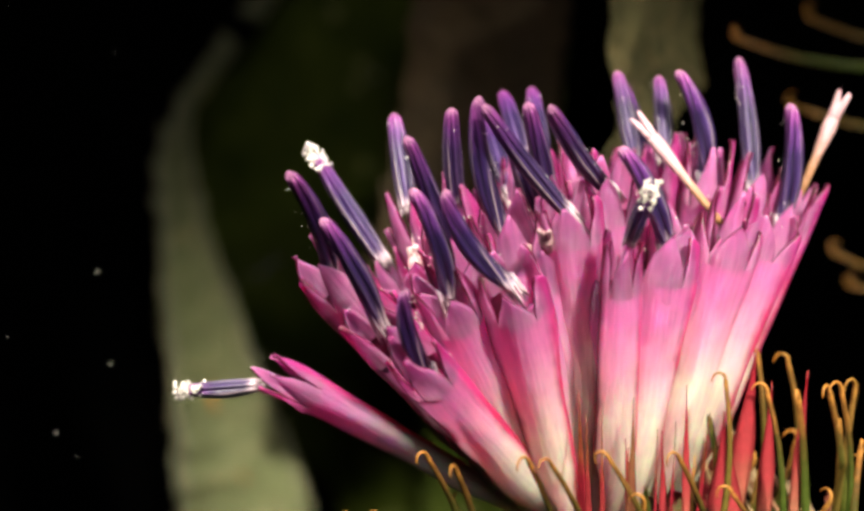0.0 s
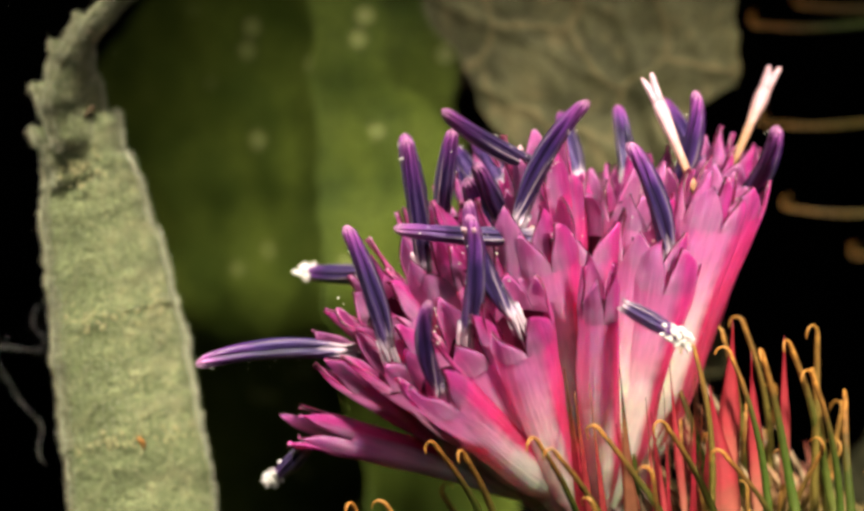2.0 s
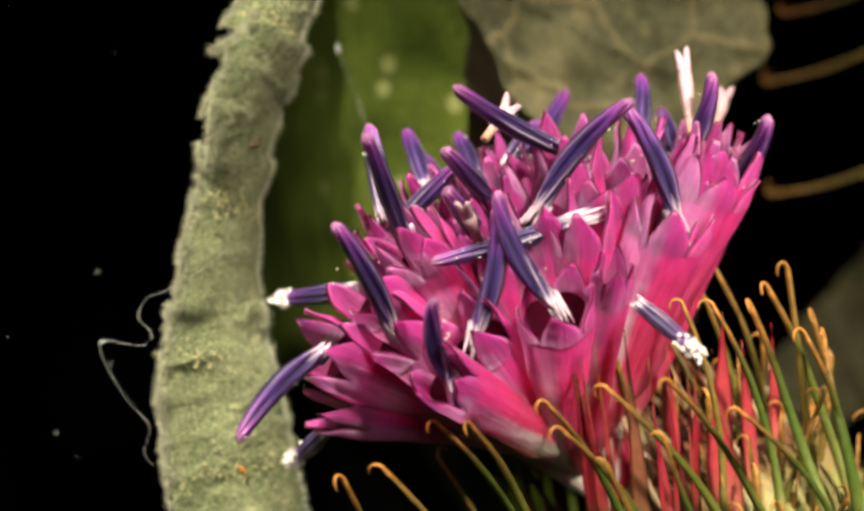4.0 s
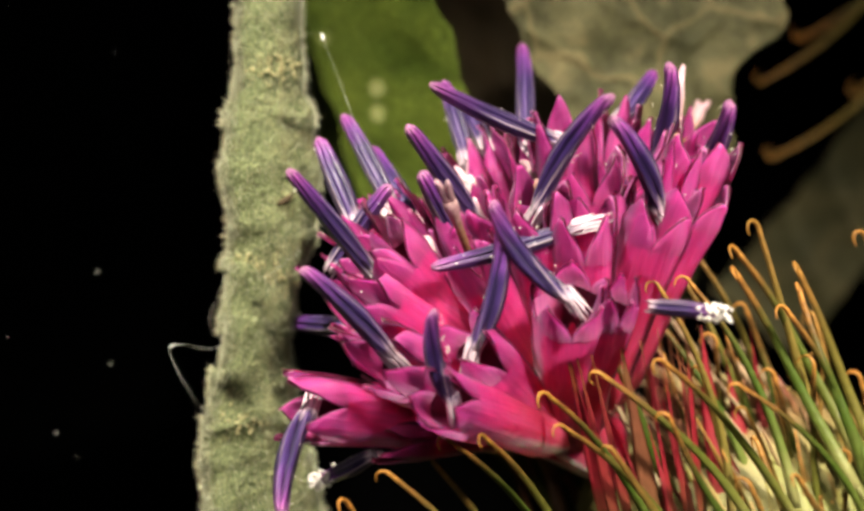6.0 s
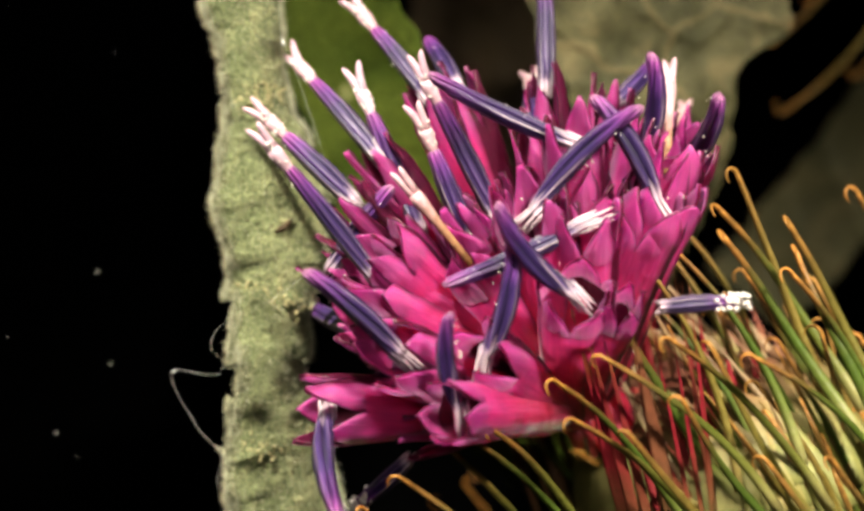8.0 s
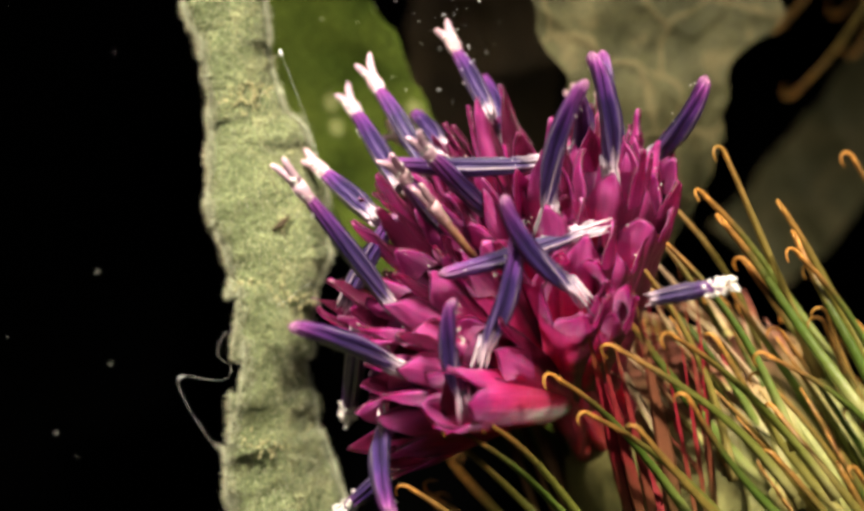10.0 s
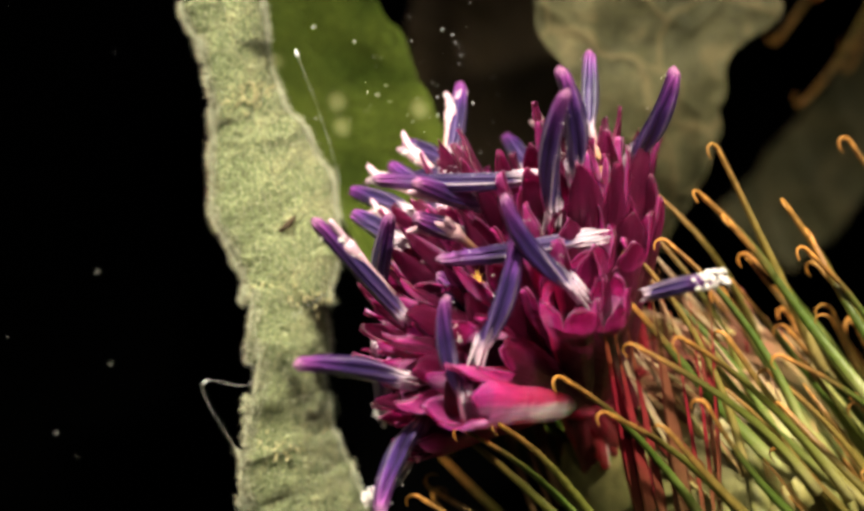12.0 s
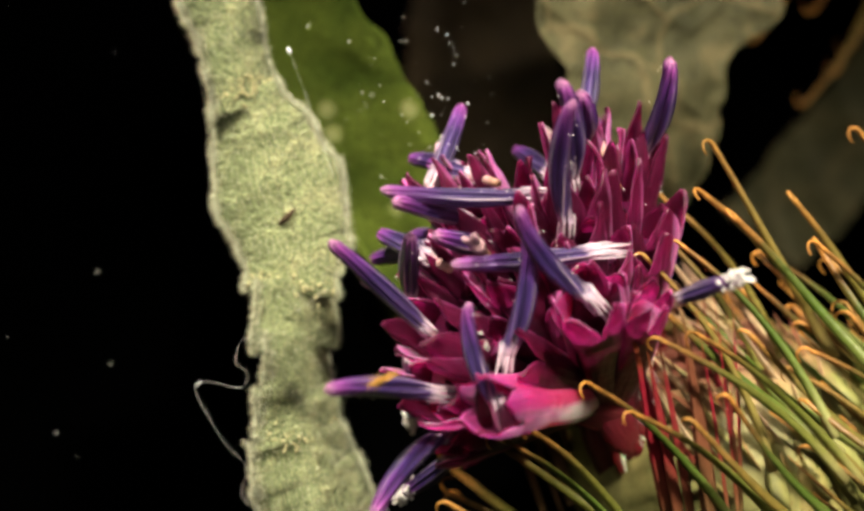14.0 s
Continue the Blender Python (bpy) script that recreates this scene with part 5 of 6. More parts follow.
for k in range(46):
    az = k / 46 * 2 * math.pi + rng.uniform(-0.09, 0.09)
    r = Vector((math.cos(az), math.sin(az), 0))
    if r.x < -0.42:
        continue
    foot = ROOT / MM + r * rng.uniform(3.3, 4.0) - Vector((0, 0, rng.uniform(5.2, 6.2)))
    foot.y += 2.0 * min(0, r.y)
    d = Vector((0, 0, 1)) + r * rng.uniform(0.10, 0.22)
    part("inner_bract", inner_bract_mesh(rng, rng.uniform(8.0, 10.4), rng.uniform(0.30, 0.42) if k % 4 == 0 else rng.uniform(0.11, 0.22)), head, "red needle-pointed inner bract", basis(foot * MM, d, r.cross(Vector((0, 0, 1)))))
# broad crimson bracts at the foot of the fresh florets: foot and tip in the head's space, and half the width
TONGUES = [(2.1, -6.4, 7.3, 2.6, -6.7, 11.2, 0.40), (1.5, -6.6, 5.4, 1.4, -6.9, 9.0, 0.62), (0.1, -6.4, 6.0, 0.1, -6.6, 9.9, 0.16),
           (4.2, -5.4, 7.0, 4.5, -5.7, 10.4, 0.22), (-1.8, -6.5, 4.9, -2.1, -6.7, 8.0, 0.26), (3.0, -5.6, 6.2, 3.2, -5.9, 10.0, 0.30), (-0.7, -6.6, 4.6, -0.8, -6.9, 8.3, 0.22)]
tongues = []
for x, y, z, tx, ty, tz, half in TONGUES:
    foot, top = Vector((x, y, z)) * MM, Vector((tx, ty, tz)) * MM
    ob = part("inner_bract", inner_bract_mesh(rng, (top - foot).length / MM + 2.0, half, CRIMSON), head, "broad crimson inner bract")
    tongues.append((ob, basis(foot, top - foot, X) @ Matrix.Translation((0, 0, -2.0 * MM))))
# thin chaff over the shoulder of the egg
chaff = [chaff_mesh(rng) for _ in range(6)]
for k in range(96):
    po, az = math.acos(0.92 - 1.05 * (k + 0.5) / 96), k * 2.39996
    r = Vector((math.sin(po) * math.cos(az), math.sin(po) * math.sin(az), math.cos(po)))
    if r.x < -0.55:
        continue
    foot = Vector((2.0, 0.6, -0.4)) + Vector((5.0 * r.x, 5.0 * r.y, 4.8 * r.z))
    d = (ROOT / MM + Vector((0, 0, 2.5)) - foot).normalized() + r * rng.uniform(0.35, 0.7) + Vector((rng.gauss(0, 0.1), rng.gauss(0, 0.1), 0))
    part("chaff_bract", rng.choice(chaff), head, "", basis(foot * MM, d, r.cross(Vector((0, 0, 1))), rng.uniform(-30, 30)))

# ---- the curled leaf: a downy rolled rim in folds, and its dark upper side ----
# the rim's way: seconds, how far back, and x and z of six knots along it
RIM = [
    (0, 37.0, ((-6.58, 13.07), (-11.33, 6.84), (-11.20, 0.85), (-9.95, -5.02), (-8.83, -9.88), (-7.83, -14.37))),
    (0.7, 21.0, ((-11.04, 11.50), (-14.12, 6.25), (-13.55, 2.95), (-11.04, -2.31), (-9.22, -7.44), (-8.08, -12.00))),
    (1.5, 4.0, ((-12.82, 10.76), (-15.08, 8.41), (-13.64, 3.17), (-12.61, -1.98), (-11.27, -6.80), (-10.25, -10.81))),
    (2, 4.0, ((-10.15, 11.07), (-13.02, 8.40), (-12.82, 3.27), (-11.79, -2.28), (-11.14, -6.70), (-10.46, -10.81))),
    (2.5, 3.5, ((-7.86, 11.35), (-10.32, 8.89), (-12.16, 3.36), (-11.24, -2.44), (-10.26, -6.84), (-9.51, -10.77))),
    (3, 3.0, ((-5.18, 11.72), (-7.94, 8.76), (-10.53, 3.14), (-10.13, -2.68), (-9.27, -6.86), (-8.55, -10.74))),
    (5.5, 1.0, ((-5.35, 10.72), (-5.31, 6.89), (-5.91, -0.23), (-6.49, -5.56), (-5.96, -9.69), (-5.16, -13.72))),
    (6, 1.0, ((-6.08, 10.35), (-5.92, 6.53), (-6.28, -0.61), (-6.55, -6.02), (-6.00, -10.15), (-5.17, -14.18))),
    (6.5, 1.0, ((-6.70, 9.97), (-6.42, 6.15), (-6.43, -0.97), (-6.41, -6.42), (-5.83, -10.55), (-4.97, -14.58))),
    (7, 1.0, ((-7.00, 9.77), (-6.62, 5.94), (-6.61, -1.15), (-6.42, -6.61), (-5.54, -10.73), (-4.66, -14.76))),
    (7.5, 1.0, ((-7.13, 9.55), (-6.63, 5.72), (-6.40, -1.37), (-6.19, -6.82), (-5.28, -10.95), (-4.36, -14.97))),
    (8, 1.0, ((-6.94, 9.31), (-6.39, 5.49), (-5.96, -1.59), (-5.79, -7.01), (-4.84, -11.13), (-3.91, -15.16))),
    (10.5, 1.0, ((-7.70, 9.31), (-6.93, 5.48), (-5.82, -1.43), (-5.77, -6.89), (-4.70, -10.99), (-3.63, -15.02))),
    (11.5, 1.0, ((-7.80, 9.34), (-6.96, 5.52), (-5.64, -1.43), (-5.56, -6.91), (-4.44, -11.01), (-3.32, -15.04))),
    (12.5, 1.0, ((-7.34, 9.25), (-6.44, 5.42), (-4.89, -1.59), (-4.79, -7.07), (-3.63, -11.17), (-2.45, -15.20))),
    (13, 1.0, ((-7.10, 9.34), (-6.17, 5.52), (-4.51, -1.53), (-4.37, -6.95), (-3.18, -11.04), (-1.98, -15.07))),
    (13.5, 1.0, ((-6.81, 9.30), (-5.84, 5.47), (-4.19, -1.47), (-4.09, -6.95), (-2.86, -11.04), (-1.65, -15.07))),
    (14, 1.0, ((-7.83, 9.55), (-6.82, 5.72), (-5.14, -1.13), (-4.91, -6.67), (-3.67, -10.76), (-2.42, -14.79))),
]
# how wide the rim looks at each mark along it, where it lies between the knots, and how far it swings aside at three of the marks
RIM_MARKS = (0, 0.5, 1, 1.25, 1.5, 1.75, 2, 2.5, 3, 3.5, 4, 5)
RIM_WIDTH = {
    0: (0.50, 0.50, 0.75, 0.99, 1.25, 1.50, 1.87, 2.75, 3.37, 4.12, 5.37, 6.11),
    0.7: (0.57, 0.57, 0.80, 1.14, 1.48, 1.82, 2.28, 2.97, 4.34, 4.75, 4.98, 5.24),
    1.5: (0.64, 0.64, 0.74, 1.27, 1.91, 2.76, 3.50, 4.45, 5.05, 5.35, 5.60, 5.80),
    2: (0.80, 0.80, 0.85, 1.20, 1.70, 2.30, 3.15, 4.00, 4.45, 4.70, 4.95, 5.20),
    2.5: (2.08, 1.87, 1.35, 1.29, 1.35, 1.66, 2.00, 3.15, 3.85, 4.20, 4.55, 4.95),
    3: (2.69, 2.38, 1.96, 1.65, 1.61, 1.86, 2.44, 3.00, 4.09, 4.51, 4.76, 5.07),
    5.5: (2.60, 2.60, 2.75, 3.05, 3.05, 2.75, 2.20, 2.30, 3.30, 3.90, 4.15, 4.35),
    6: (2.47, 2.30, 2.22, 3.15, 3.30, 3.20, 2.45, 2.26, 3.39, 3.90, 4.11, 4.31),
    7: (2.60, 2.30, 1.85, 2.95, 3.15, 2.95, 2.25, 2.10, 3.20, 3.80, 4.10, 4.30),
    7.5: (2.67, 2.36, 1.89, 3.39, 3.80, 3.76, 2.88, 2.30, 3.29, 3.86, 4.11, 4.31),
    10.5: (3.04, 2.36, 2.30, 3.80, 4.27, 3.80, 2.77, 2.16, 3.39, 3.90, 4.11, 4.31),
    13: (3.10, 2.40, 2.16, 3.80, 4.50, 3.85, 2.90, 2.30, 3.29, 4.21, 4.36, 4.42),
    14: (2.98, 2.16, 2.35, 4.05, 4.82, 4.15, 3.08, 2.26, 3.25, 3.94, 4.11, 4.21),
}
RIM_SIDE = {0: (0.00, 0.00, 0.00), 1.5: (-0.11, -0.21, -0.13), 2.5: (-0.46, -0.52, -0.25), 3: (-0.68, -0.54, -0.25), 6: (0.00, 0.21, 0.41), 7.5: (0.10, 0.25, 0.41), 10.5: (0.16, 0.31, 0.41), 13: (0.02, 0.12, 0.28), 14: (0.20, 0.34, 0.44)}
BLADE = [
    (0, 6.04, 42.00, 8.04, 0, -32, 0.0),
    (0.7, 3.70, 34.00, 8.30, 0, -17, 3.8),
    (1.5, 1.17, 22.00, 9.40, 0, -29, 3.8),
    (3, 1.12, 15.00, 7.71, -40, -15, 0.0),
    (5.5, 1.56, 9.00, 6.66, -32, -54, 14.0),
    (7, 0.02, 9.00, 6.66, -32, -54, 21.8),
    (8, -0.03, 9.00, 6.66, -32, -54, 21.0),
    (10.5, -0.72, 9.00, 6.66, -32, -54, 28.1),
    (13, -0.30, 9.00, 6.66, -32, -54, 26.6),
    (14, -0.93, 9.00, 6.66, -32, -54, 32.3),
]
RIM_CUTS = (0, 0.5, 1, 1.25, 1.5, 1.75, 2, 2.33, 2.67, 3, 3.33, 3.67, 4, 5)


def between(table, t):
    """A row of numbers at time t, from the rows before and after it."""
    known = sorted(table)
    hi = min([k for k in known if k >= t], default=known[-1])
    lo = max([k for k in known if k <= t], default=known[0])
    u = (t - lo) / (hi - lo) if hi > lo else 0.0
    return [a + (b - a) * u for a, b in zip(table[lo], table[hi])]


def rim_width(t, u):
    row = between(RIM_WIDTH, t)
    k = max(i for i in range(len(RIM_MARKS) - 1) if RIM_MARKS[i] <= u or i == 0)
    f = min(1.0, (u - RIM_MARKS[k]) / (RIM_MARKS[k + 1] - RIM_MARKS[k]))
    return row[k] + (row[k + 1] - row[k]) * f


def rim_half(u):
    """Half the width of the unrolled rim at u."""
    return 0.495 * max(rim_width(t, u) for t in RIM_WIDTH)


def rim_place(row, u):
    """The point of the rim's middle line at u knots from its upper end."""
    t, back, knots = row
    k = min(4, int(u))
    f = u - k
    a, b, c, d = (Vector(knots[max(0, min(5, k + j))]) for j in (-1, 0, 1, 2))
    q = 0.5 * (2 * b + (c - a) * f + (2 * a - 5 * b + 4 * c - d) * f * f + (3 * b - a - 3 * c + d) * f ** 3)
    side = between(RIM_SIDE, t)
    for mark, far in zip((1.25, 1.5, 1.75), side):
        q.x += far * max(0.0, 1 - abs(u - mark) / 0.25)
    return Vector((q.x, back, q.y))


def rim_fold(first, last, seed):
    """One fold of the rolled rim: a bulging closed sheet, uneven at its edges, that laps over the next one. Its middle is the origin, its length runs along z."""
    half = rim_half((first + last) / 2)
    rest = RIM[12]
    plain = (rim_place(rest, first) - rim_place(rest, last)).length
    ln = plain * 1.36
    start = sum((rim_place(rest, u) - rim_place(rest, v)).length for u, v in zip(RIM_CUTS, RIM_CUTS[1:]) if v <= first) - plain * 0.18
    rng = random.Random(seed)
    verts, faces, out = [], [], []
    nv, nu = 40, 52
    lip_height = 0.10 if last == 3 else 0.015
    for k in range(nv):
        s = k / (nv - 1)
        w = rim_half(max(0.0, min(5.0, first + (last - first) * (s * 1.36 - 0.18))))
        arc = start + s * ln
        w *= 1 + 0.05 * noise.noise(Vector((3.0, 0, arc * 0.6))) + 0.03 * noise.noise(Vector((8.0, 0, arc * 1.9)))
        end = min(1.0, min(s, 1 - s) * 5)
        w *= 0.96 + 0.04 * math.sqrt(end)
        lip = math.exp(-((s - 0.93) / 0.05) ** 2)
        for i in range(nu):
            a = 2 * math.pi * i / nu
            x = w * math.cos(a)
            d = math.sin(a)
            yy = -(0.62 * d if d > 0 else 0.25 * d)
            bow = 0.10 * x + 0.10 * half * (1 - (x / w) ** 2) if last == 3 else 0.0
            p = Vector((x, yy + 0.11 * (1 - end) ** 2, (0.5 - s) * ln + bow * max(0.0, s * 3 - 2)))
            q = Vector((p.x, p.y, arc)) + Vector((3.7, 1.3, 0.4))
            crease = abs(noise.noise(Vector((q.x * 0.5 + q.z * 0.25, 3.1, q.z * 0.9)))) ** 0.7 * 0.22
            b = 0.10 * noise.noise(q * 0.8) + 0.05 * noise.noise(q * 2.2) + 0.03 * noise.noise(q * 8) + lip_height * lip - crease * 0.4
            nrm = Vector((math.cos(a), -d * 0.9, 0))
            verts.append((p + nrm * b) * MM)
            out.append(nrm)
    for k in range(nv - 1):
        for i in range(nu):
            j = (i + 1) % nu
            faces.append((k * nu + i, k * nu + j, k * nu + nu + j, k * nu + nu + i))
    faces += [tuple(range(nu))[::-1], tuple((nv - 1) * nu + i for i in range(nu))]
    hv, hf = [], []
    for _ in range(9000):
        k = rng.randrange(nv * nu)
        face = out[k].y < -0.35
        if out[k].y > 0.35 or face and rng.random() < 0.62:
            continue
        p = verts[k] + Vector((rng.uniform(-.05, .05), rng.uniform(-.03, .03), rng.uniform(-.06, .06))) * MM
        d = (out[k] + Vector((rng.uniform(-.9, .9), rng.uniform(-.9, .9), rng.uniform(-.9, .9)))).normalized()
        e = d.cross(Vector((rng.uniform(-1, 1), rng.uniform(-1, 1), rng.uniform(-1, 1)))).normalized() * 0.0075 * MM
        ln2 = rng.uniform(0.10, 0.34) * (0.5 if face else 1.0) * MM
        o = len(hv)
        bend = Vector((rng.uniform(-1, 1), rng.uniform(-1, 1), rng.uniform(-1, 1))) * 0.35 * ln2
        hv += [p - e, p + e, p + d * ln2 * 0.55 + e * 0.8 + bend * 0.4, p + d * ln2 + bend]
        hf += [(o, o + 1, o + 2), (o, o + 2, o + 3)]
    return mesh_of("fold", verts, faces, UNDERSIDE), mesh_of("fuzz", hv, hf, FUZZ, False), half


curled_leaf = tagged(new("curled_leaf"), "large curled green leaf with a downy rolled rim", "leaf")
folds = []
for k, (first, last) in enumerate(zip(RIM_CUTS, RIM_CUTS[1:])):
    body, down, half = rim_fold(first, last, k + 1)
    fold = part("rim_fold", body, curled_leaf, "downy pale green rolled leaf rim")
    tagged(part("fuzz", down, fold), "short whitish down", kind="stuff")
    folds.append((fold, first, last, half))
    front = -0.63
    if last == 1.75:
        spot_v, spot_f = rod([(-0.35 * MM, front * MM, -0.25 * MM), (0.0 * MM, (front - 0.08) * MM, -0.1 * MM), (0.42 * MM, front * MM, 0.15 * MM)], [0.06 * MM, 0.17 * MM, 0.05 * MM], 8, 0.8)
        part("dark_spot", mesh_of("dark_spot", spot_v, spot_f, BROWN_LEAF), fold, "small dark hole in the rim")
    if last == 4:
        bit_v, bit_f = rod([(-0.1 * MM, front * MM, -0.75 * MM), (0.02 * MM, (front - 0.08) * MM, -0.95 * MM), (0.1 * MM, front * MM, -1.25 * MM)], [0.05 * MM, 0.13 * MM, 0.03 * MM], 7, 0.7)
        part("brown_flake", mesh_of("brown_flake", bit_v, bit_f, FLAKE), fold, "small orange-brown flake on the rim")
    if last in (1, 2, 3, 4):
        rng = random.Random(70 + k)
        pieces = []
        for _ in range(70):
            x, z, r = rng.uniform(-0.9, 0.9) * half, rng.gauss(-0.9, 0.28), rng.uniform(0.02, 0.075)
            c = Vector((x, -0.66 * math.sqrt(max(0.0, 1 - (x / half) ** 2)) + 0.02, z)) * MM
            turn = Vector((rng.uniform(-1, 1), 0, rng.uniform(-1, 1))).normalized() * r * MM
            pieces.append(rod([c - turn * 1.6, c - turn * 0.3, c + turn * 1.5], [r * 0.3 * MM, r * 0.8 * MM, r * 0.25 * MM], 6))
        part("dry_crumb", mesh_of("dry_crumb", *join(*pieces), CRUMB), fold, "cream dry crumbs along a crease")["kind"] = "stuff"


def sheet(name, width, height, thick, mat, shape, wrinkle, seed, nu=60, nv=70, foot=0.0, ribs=0.0, droop=0.0, bend=(0.0, 0.0)):
    """A leaf blade with thickness. shape(s) gives the left and right bounds at the height s; s runs from the foot to the top."""
    off = Vector((seed * 5.1, 0.7, 2.2))
    verts, faces = [], []
    for side in (0, 1):
        for k in range(nv):
            s = k / (nv - 1)
            lo, hi = shape(s)
            for i in range(nu):
                u = i / (nu - 1)
                x, z = (lo + (hi - lo) * u) * width, s * height + foot
                q = Vector((x, 0, z)) * 0.16 + off
                e = min(1, min(u, 1 - u, s, 1 - s) * 9)
                x += 0.35 * noise.noise(q * 6) * (1 - e)
                y = wrinkle * (noise.noise(q) + 0.45 * noise.noise(q * 2.7) + 0.2 * abs(noise.noise(q * 6))) + thick * side * math.sqrt(e)
                y += 0.25 * wrinkle * abs(math.sin((x * 0.55 + z * 0.35) * 0.9)) ** 0.3
                y += droop * (1 - math.exp(-(max(0.0, -9.5 - z) / 6.5) ** 2))
                y += bend[1] * max(0.0, bend[0] - z) ** 2
                if ribs:
                    m = (x + 0.25 * (z - height)) if x > -0.25 * (z - height) else -(x + 0.25 * (z - height)) * 0.8
                    across = abs((z * 0.8 - abs(m) * 0.62 + 0.25 * noise.noise(q * 3)) % ribs - ribs / 2)
                    y -= 0.13 * math.exp(-(across / 0.2) ** 2) + 0.24 * math.exp(-(m / 0.3) ** 2)
                verts.append(Vector((x, y, z)) * MM)
    n = nu * nv
    for k in range(nv - 1):
        for i in range(nu - 1):
            a = k * nu + i
            faces.append((a, a + 1, a + nu + 1, a + nu))
            faces.append((n + a, n + a + nu, n + a + nu + 1, n + a + 1))
    rim = [i for i in range(nu)] + [k * nu + nu - 1 for k in range(1, nv)] + [(nv - 1) * nu + i for i in range(nu - 2, -1, -1)] + [k * nu for k in range(nv - 2, 0, -1)]
    for a, b in zip(rim, rim[1:] + rim[:1]):
        faces.append((a, n + a, n + b, b))
    return mesh_of(name, verts, faces, mat)


blade_outer = part("blade", sheet("blade", 6.2, 34, 0.3, UPPERSIDE, lambda s: (-1.0, 0.03 * math.sin(s * 9) + 0.02 * math.sin(s * 31)), 0.4, 1, foot=-22, droop=8.0), curled_leaf,
                   "dark green spotted upper side")
blade_inner = part("blade", sheet("blade", 15.5, 34, 0.3, UPPERSIDE, lambda s: (-1 + 2.3 * max(0, s - 0.56), 0.03), 0.4, 5, foot=-22, droop=8.0), curled_leaf,
                   "dark green spotted upper side by the rolled rim")
stem_v, stem_f = rod([(-2 * MM, 20 * MM, -14 * MM), (-1 * MM, 22 * MM, -26 * MM), (0, 24 * MM, -46 * MM)], [1.0 * MM, 1.1 * MM, 1.3 * MM], 12)
part("leaf_stalk", mesh_of("leaf_stalk", stem_v, stem_f, BODY), curled_leaf)


def small_leaf(name, label, width, height, mat, seed, wrinkle=0.8, shape=None, bend=(0.0, 0.0)):
    leaf = tagged(new(name), label, "leaf")
    part("blade", sheet("blade", width, height, 0.25, mat, shape or (lambda s: (-0.5 + 0.12 * s, 0.5 * (1 - 0.3 * (1 - s) ** 2))), wrinkle, seed, 110, 120, ribs=2.6, bend=bend), leaf)
    v, f = rod([(0, 0.5 * MM, (height - 1) * MM), (1 * MM, 3 * MM, height * 1.6 * MM), (3 * MM, 4 * MM, height * 3.5 * MM)], [0.6 * MM, 0.5 * MM, 0.7 * MM], 10)
    part("leaf_stalk", mesh_of("leaf_stalk", v, f, BODY), leaf)
    return leaf


grey_leaf = small_leaf("withered_leaf", "grey-green wrinkled leaf with a ragged brown edge", 14.4, 20, DRY_LEAF, 2, 0.9,
                       lambda s: (-0.44 + 0.26 * max(0.0, min(1.0, (0.76 - s) / 0.36)) + 0.010 * math.sin(s * 31),
                                  0.27 + 0.15 * (lambda u: u * u * (3 - 2 * u))(max(0.0, min(1.0, (s - 0.50) / 0.14))) + 0.012 * math.sin(s * 24)), (11.0, 0.09))
side_leaf = small_leaf("side_leaf", "olive leaf in the shade behind the flower", 5.0, 16, OLIVE_LEAF, 3, 0.6)
brown_leaf = small_leaf("brown_leaf", "dark brown dead leaf in the shade", 7.5, 16, BROWN_LEAF, 4, 0.7)
brown_leaf.matrix_basis = pose(0.6 * MM, 27 * MM, -4 * MM, 0, 6, 0)

# hooks of the second head that stand out, as above
FAR_BRACTS = [
    (18.0, [(0, 16.05, 0.09), (1.5, 14.48, 1.88), (3, 13.81, 1.88), (5.5, 13.65, 3.36), (8, 14.21, 5.60), (10.5, 14.70, 6.14), (14, 15.15, 5.92)]),
    (18.7, [(0, 14.31, 6.17), (1.5, 12.96, 4.93), (3, 13.86, 6.73), (5.5, 13.30, 6.73), (8, 13.75, 8.42), (10.5, 14.09, 8.82), (14, 13.14, 8.53)]),
    (19.4, [(0, 12.23, 8.90), (1.5, 12.56, 8.79), (3, 14.03, 10.26), (5.5, 14.82, 8.68), (8, 15.50, 10.15), (10.5, 15.73, 10.94), (14, 15.62, 9.81)]),
    (20.1, [(0, 16.93, -1.27), (1.5, 16.93, -0.14), (3, 17.61, 0.32), (5.5, 17.38, 6.22), (8, 17.38, 7.13), (10.5, 17.27, 7.87), (14, 16.59, 7.24)]),
    (20.8, [(0, 15.40, 9.77), (1.5, 14.95, 9.89), (3, 15.29, 10.91), (5.5, 16.31, 11.03), (8, 16.77, 11.14), (10.5, 17.00, 9.21), (14, 17.23, 8.29)]),
]
second_head, second_bracts = flower_head([], 26, 11, (40, 120), 40)
tagged(second_head, "second burdock head with brown hooked bracts, out of focus", "flower")
for ob, p, d, ref, twist in second_bracts:
    ob.matrix_basis = aim_bract(p, d, ref, twist)
far_standing = [(part("bract", hook_shapes[k], second_head), *row) for k, row in enumerate(FAR_BRACTS)]
SECOND_AT = {t: pose(x * 1.02 * MM, 20.5 * MM, z * 1.02 * MM, 8, a, 0) for t, x, z, a in (
    (0, 24.5, 6.0, -78), (1.5, 24.5, 6.5, -84), (3, 24, 8.0, -92), (5.5, 22.5, 12.0, -118), (8, 21.0, 15.0, -138), (10.5, 21.5, 17.5, -160), (14, 21.8, 18.0, -166))}
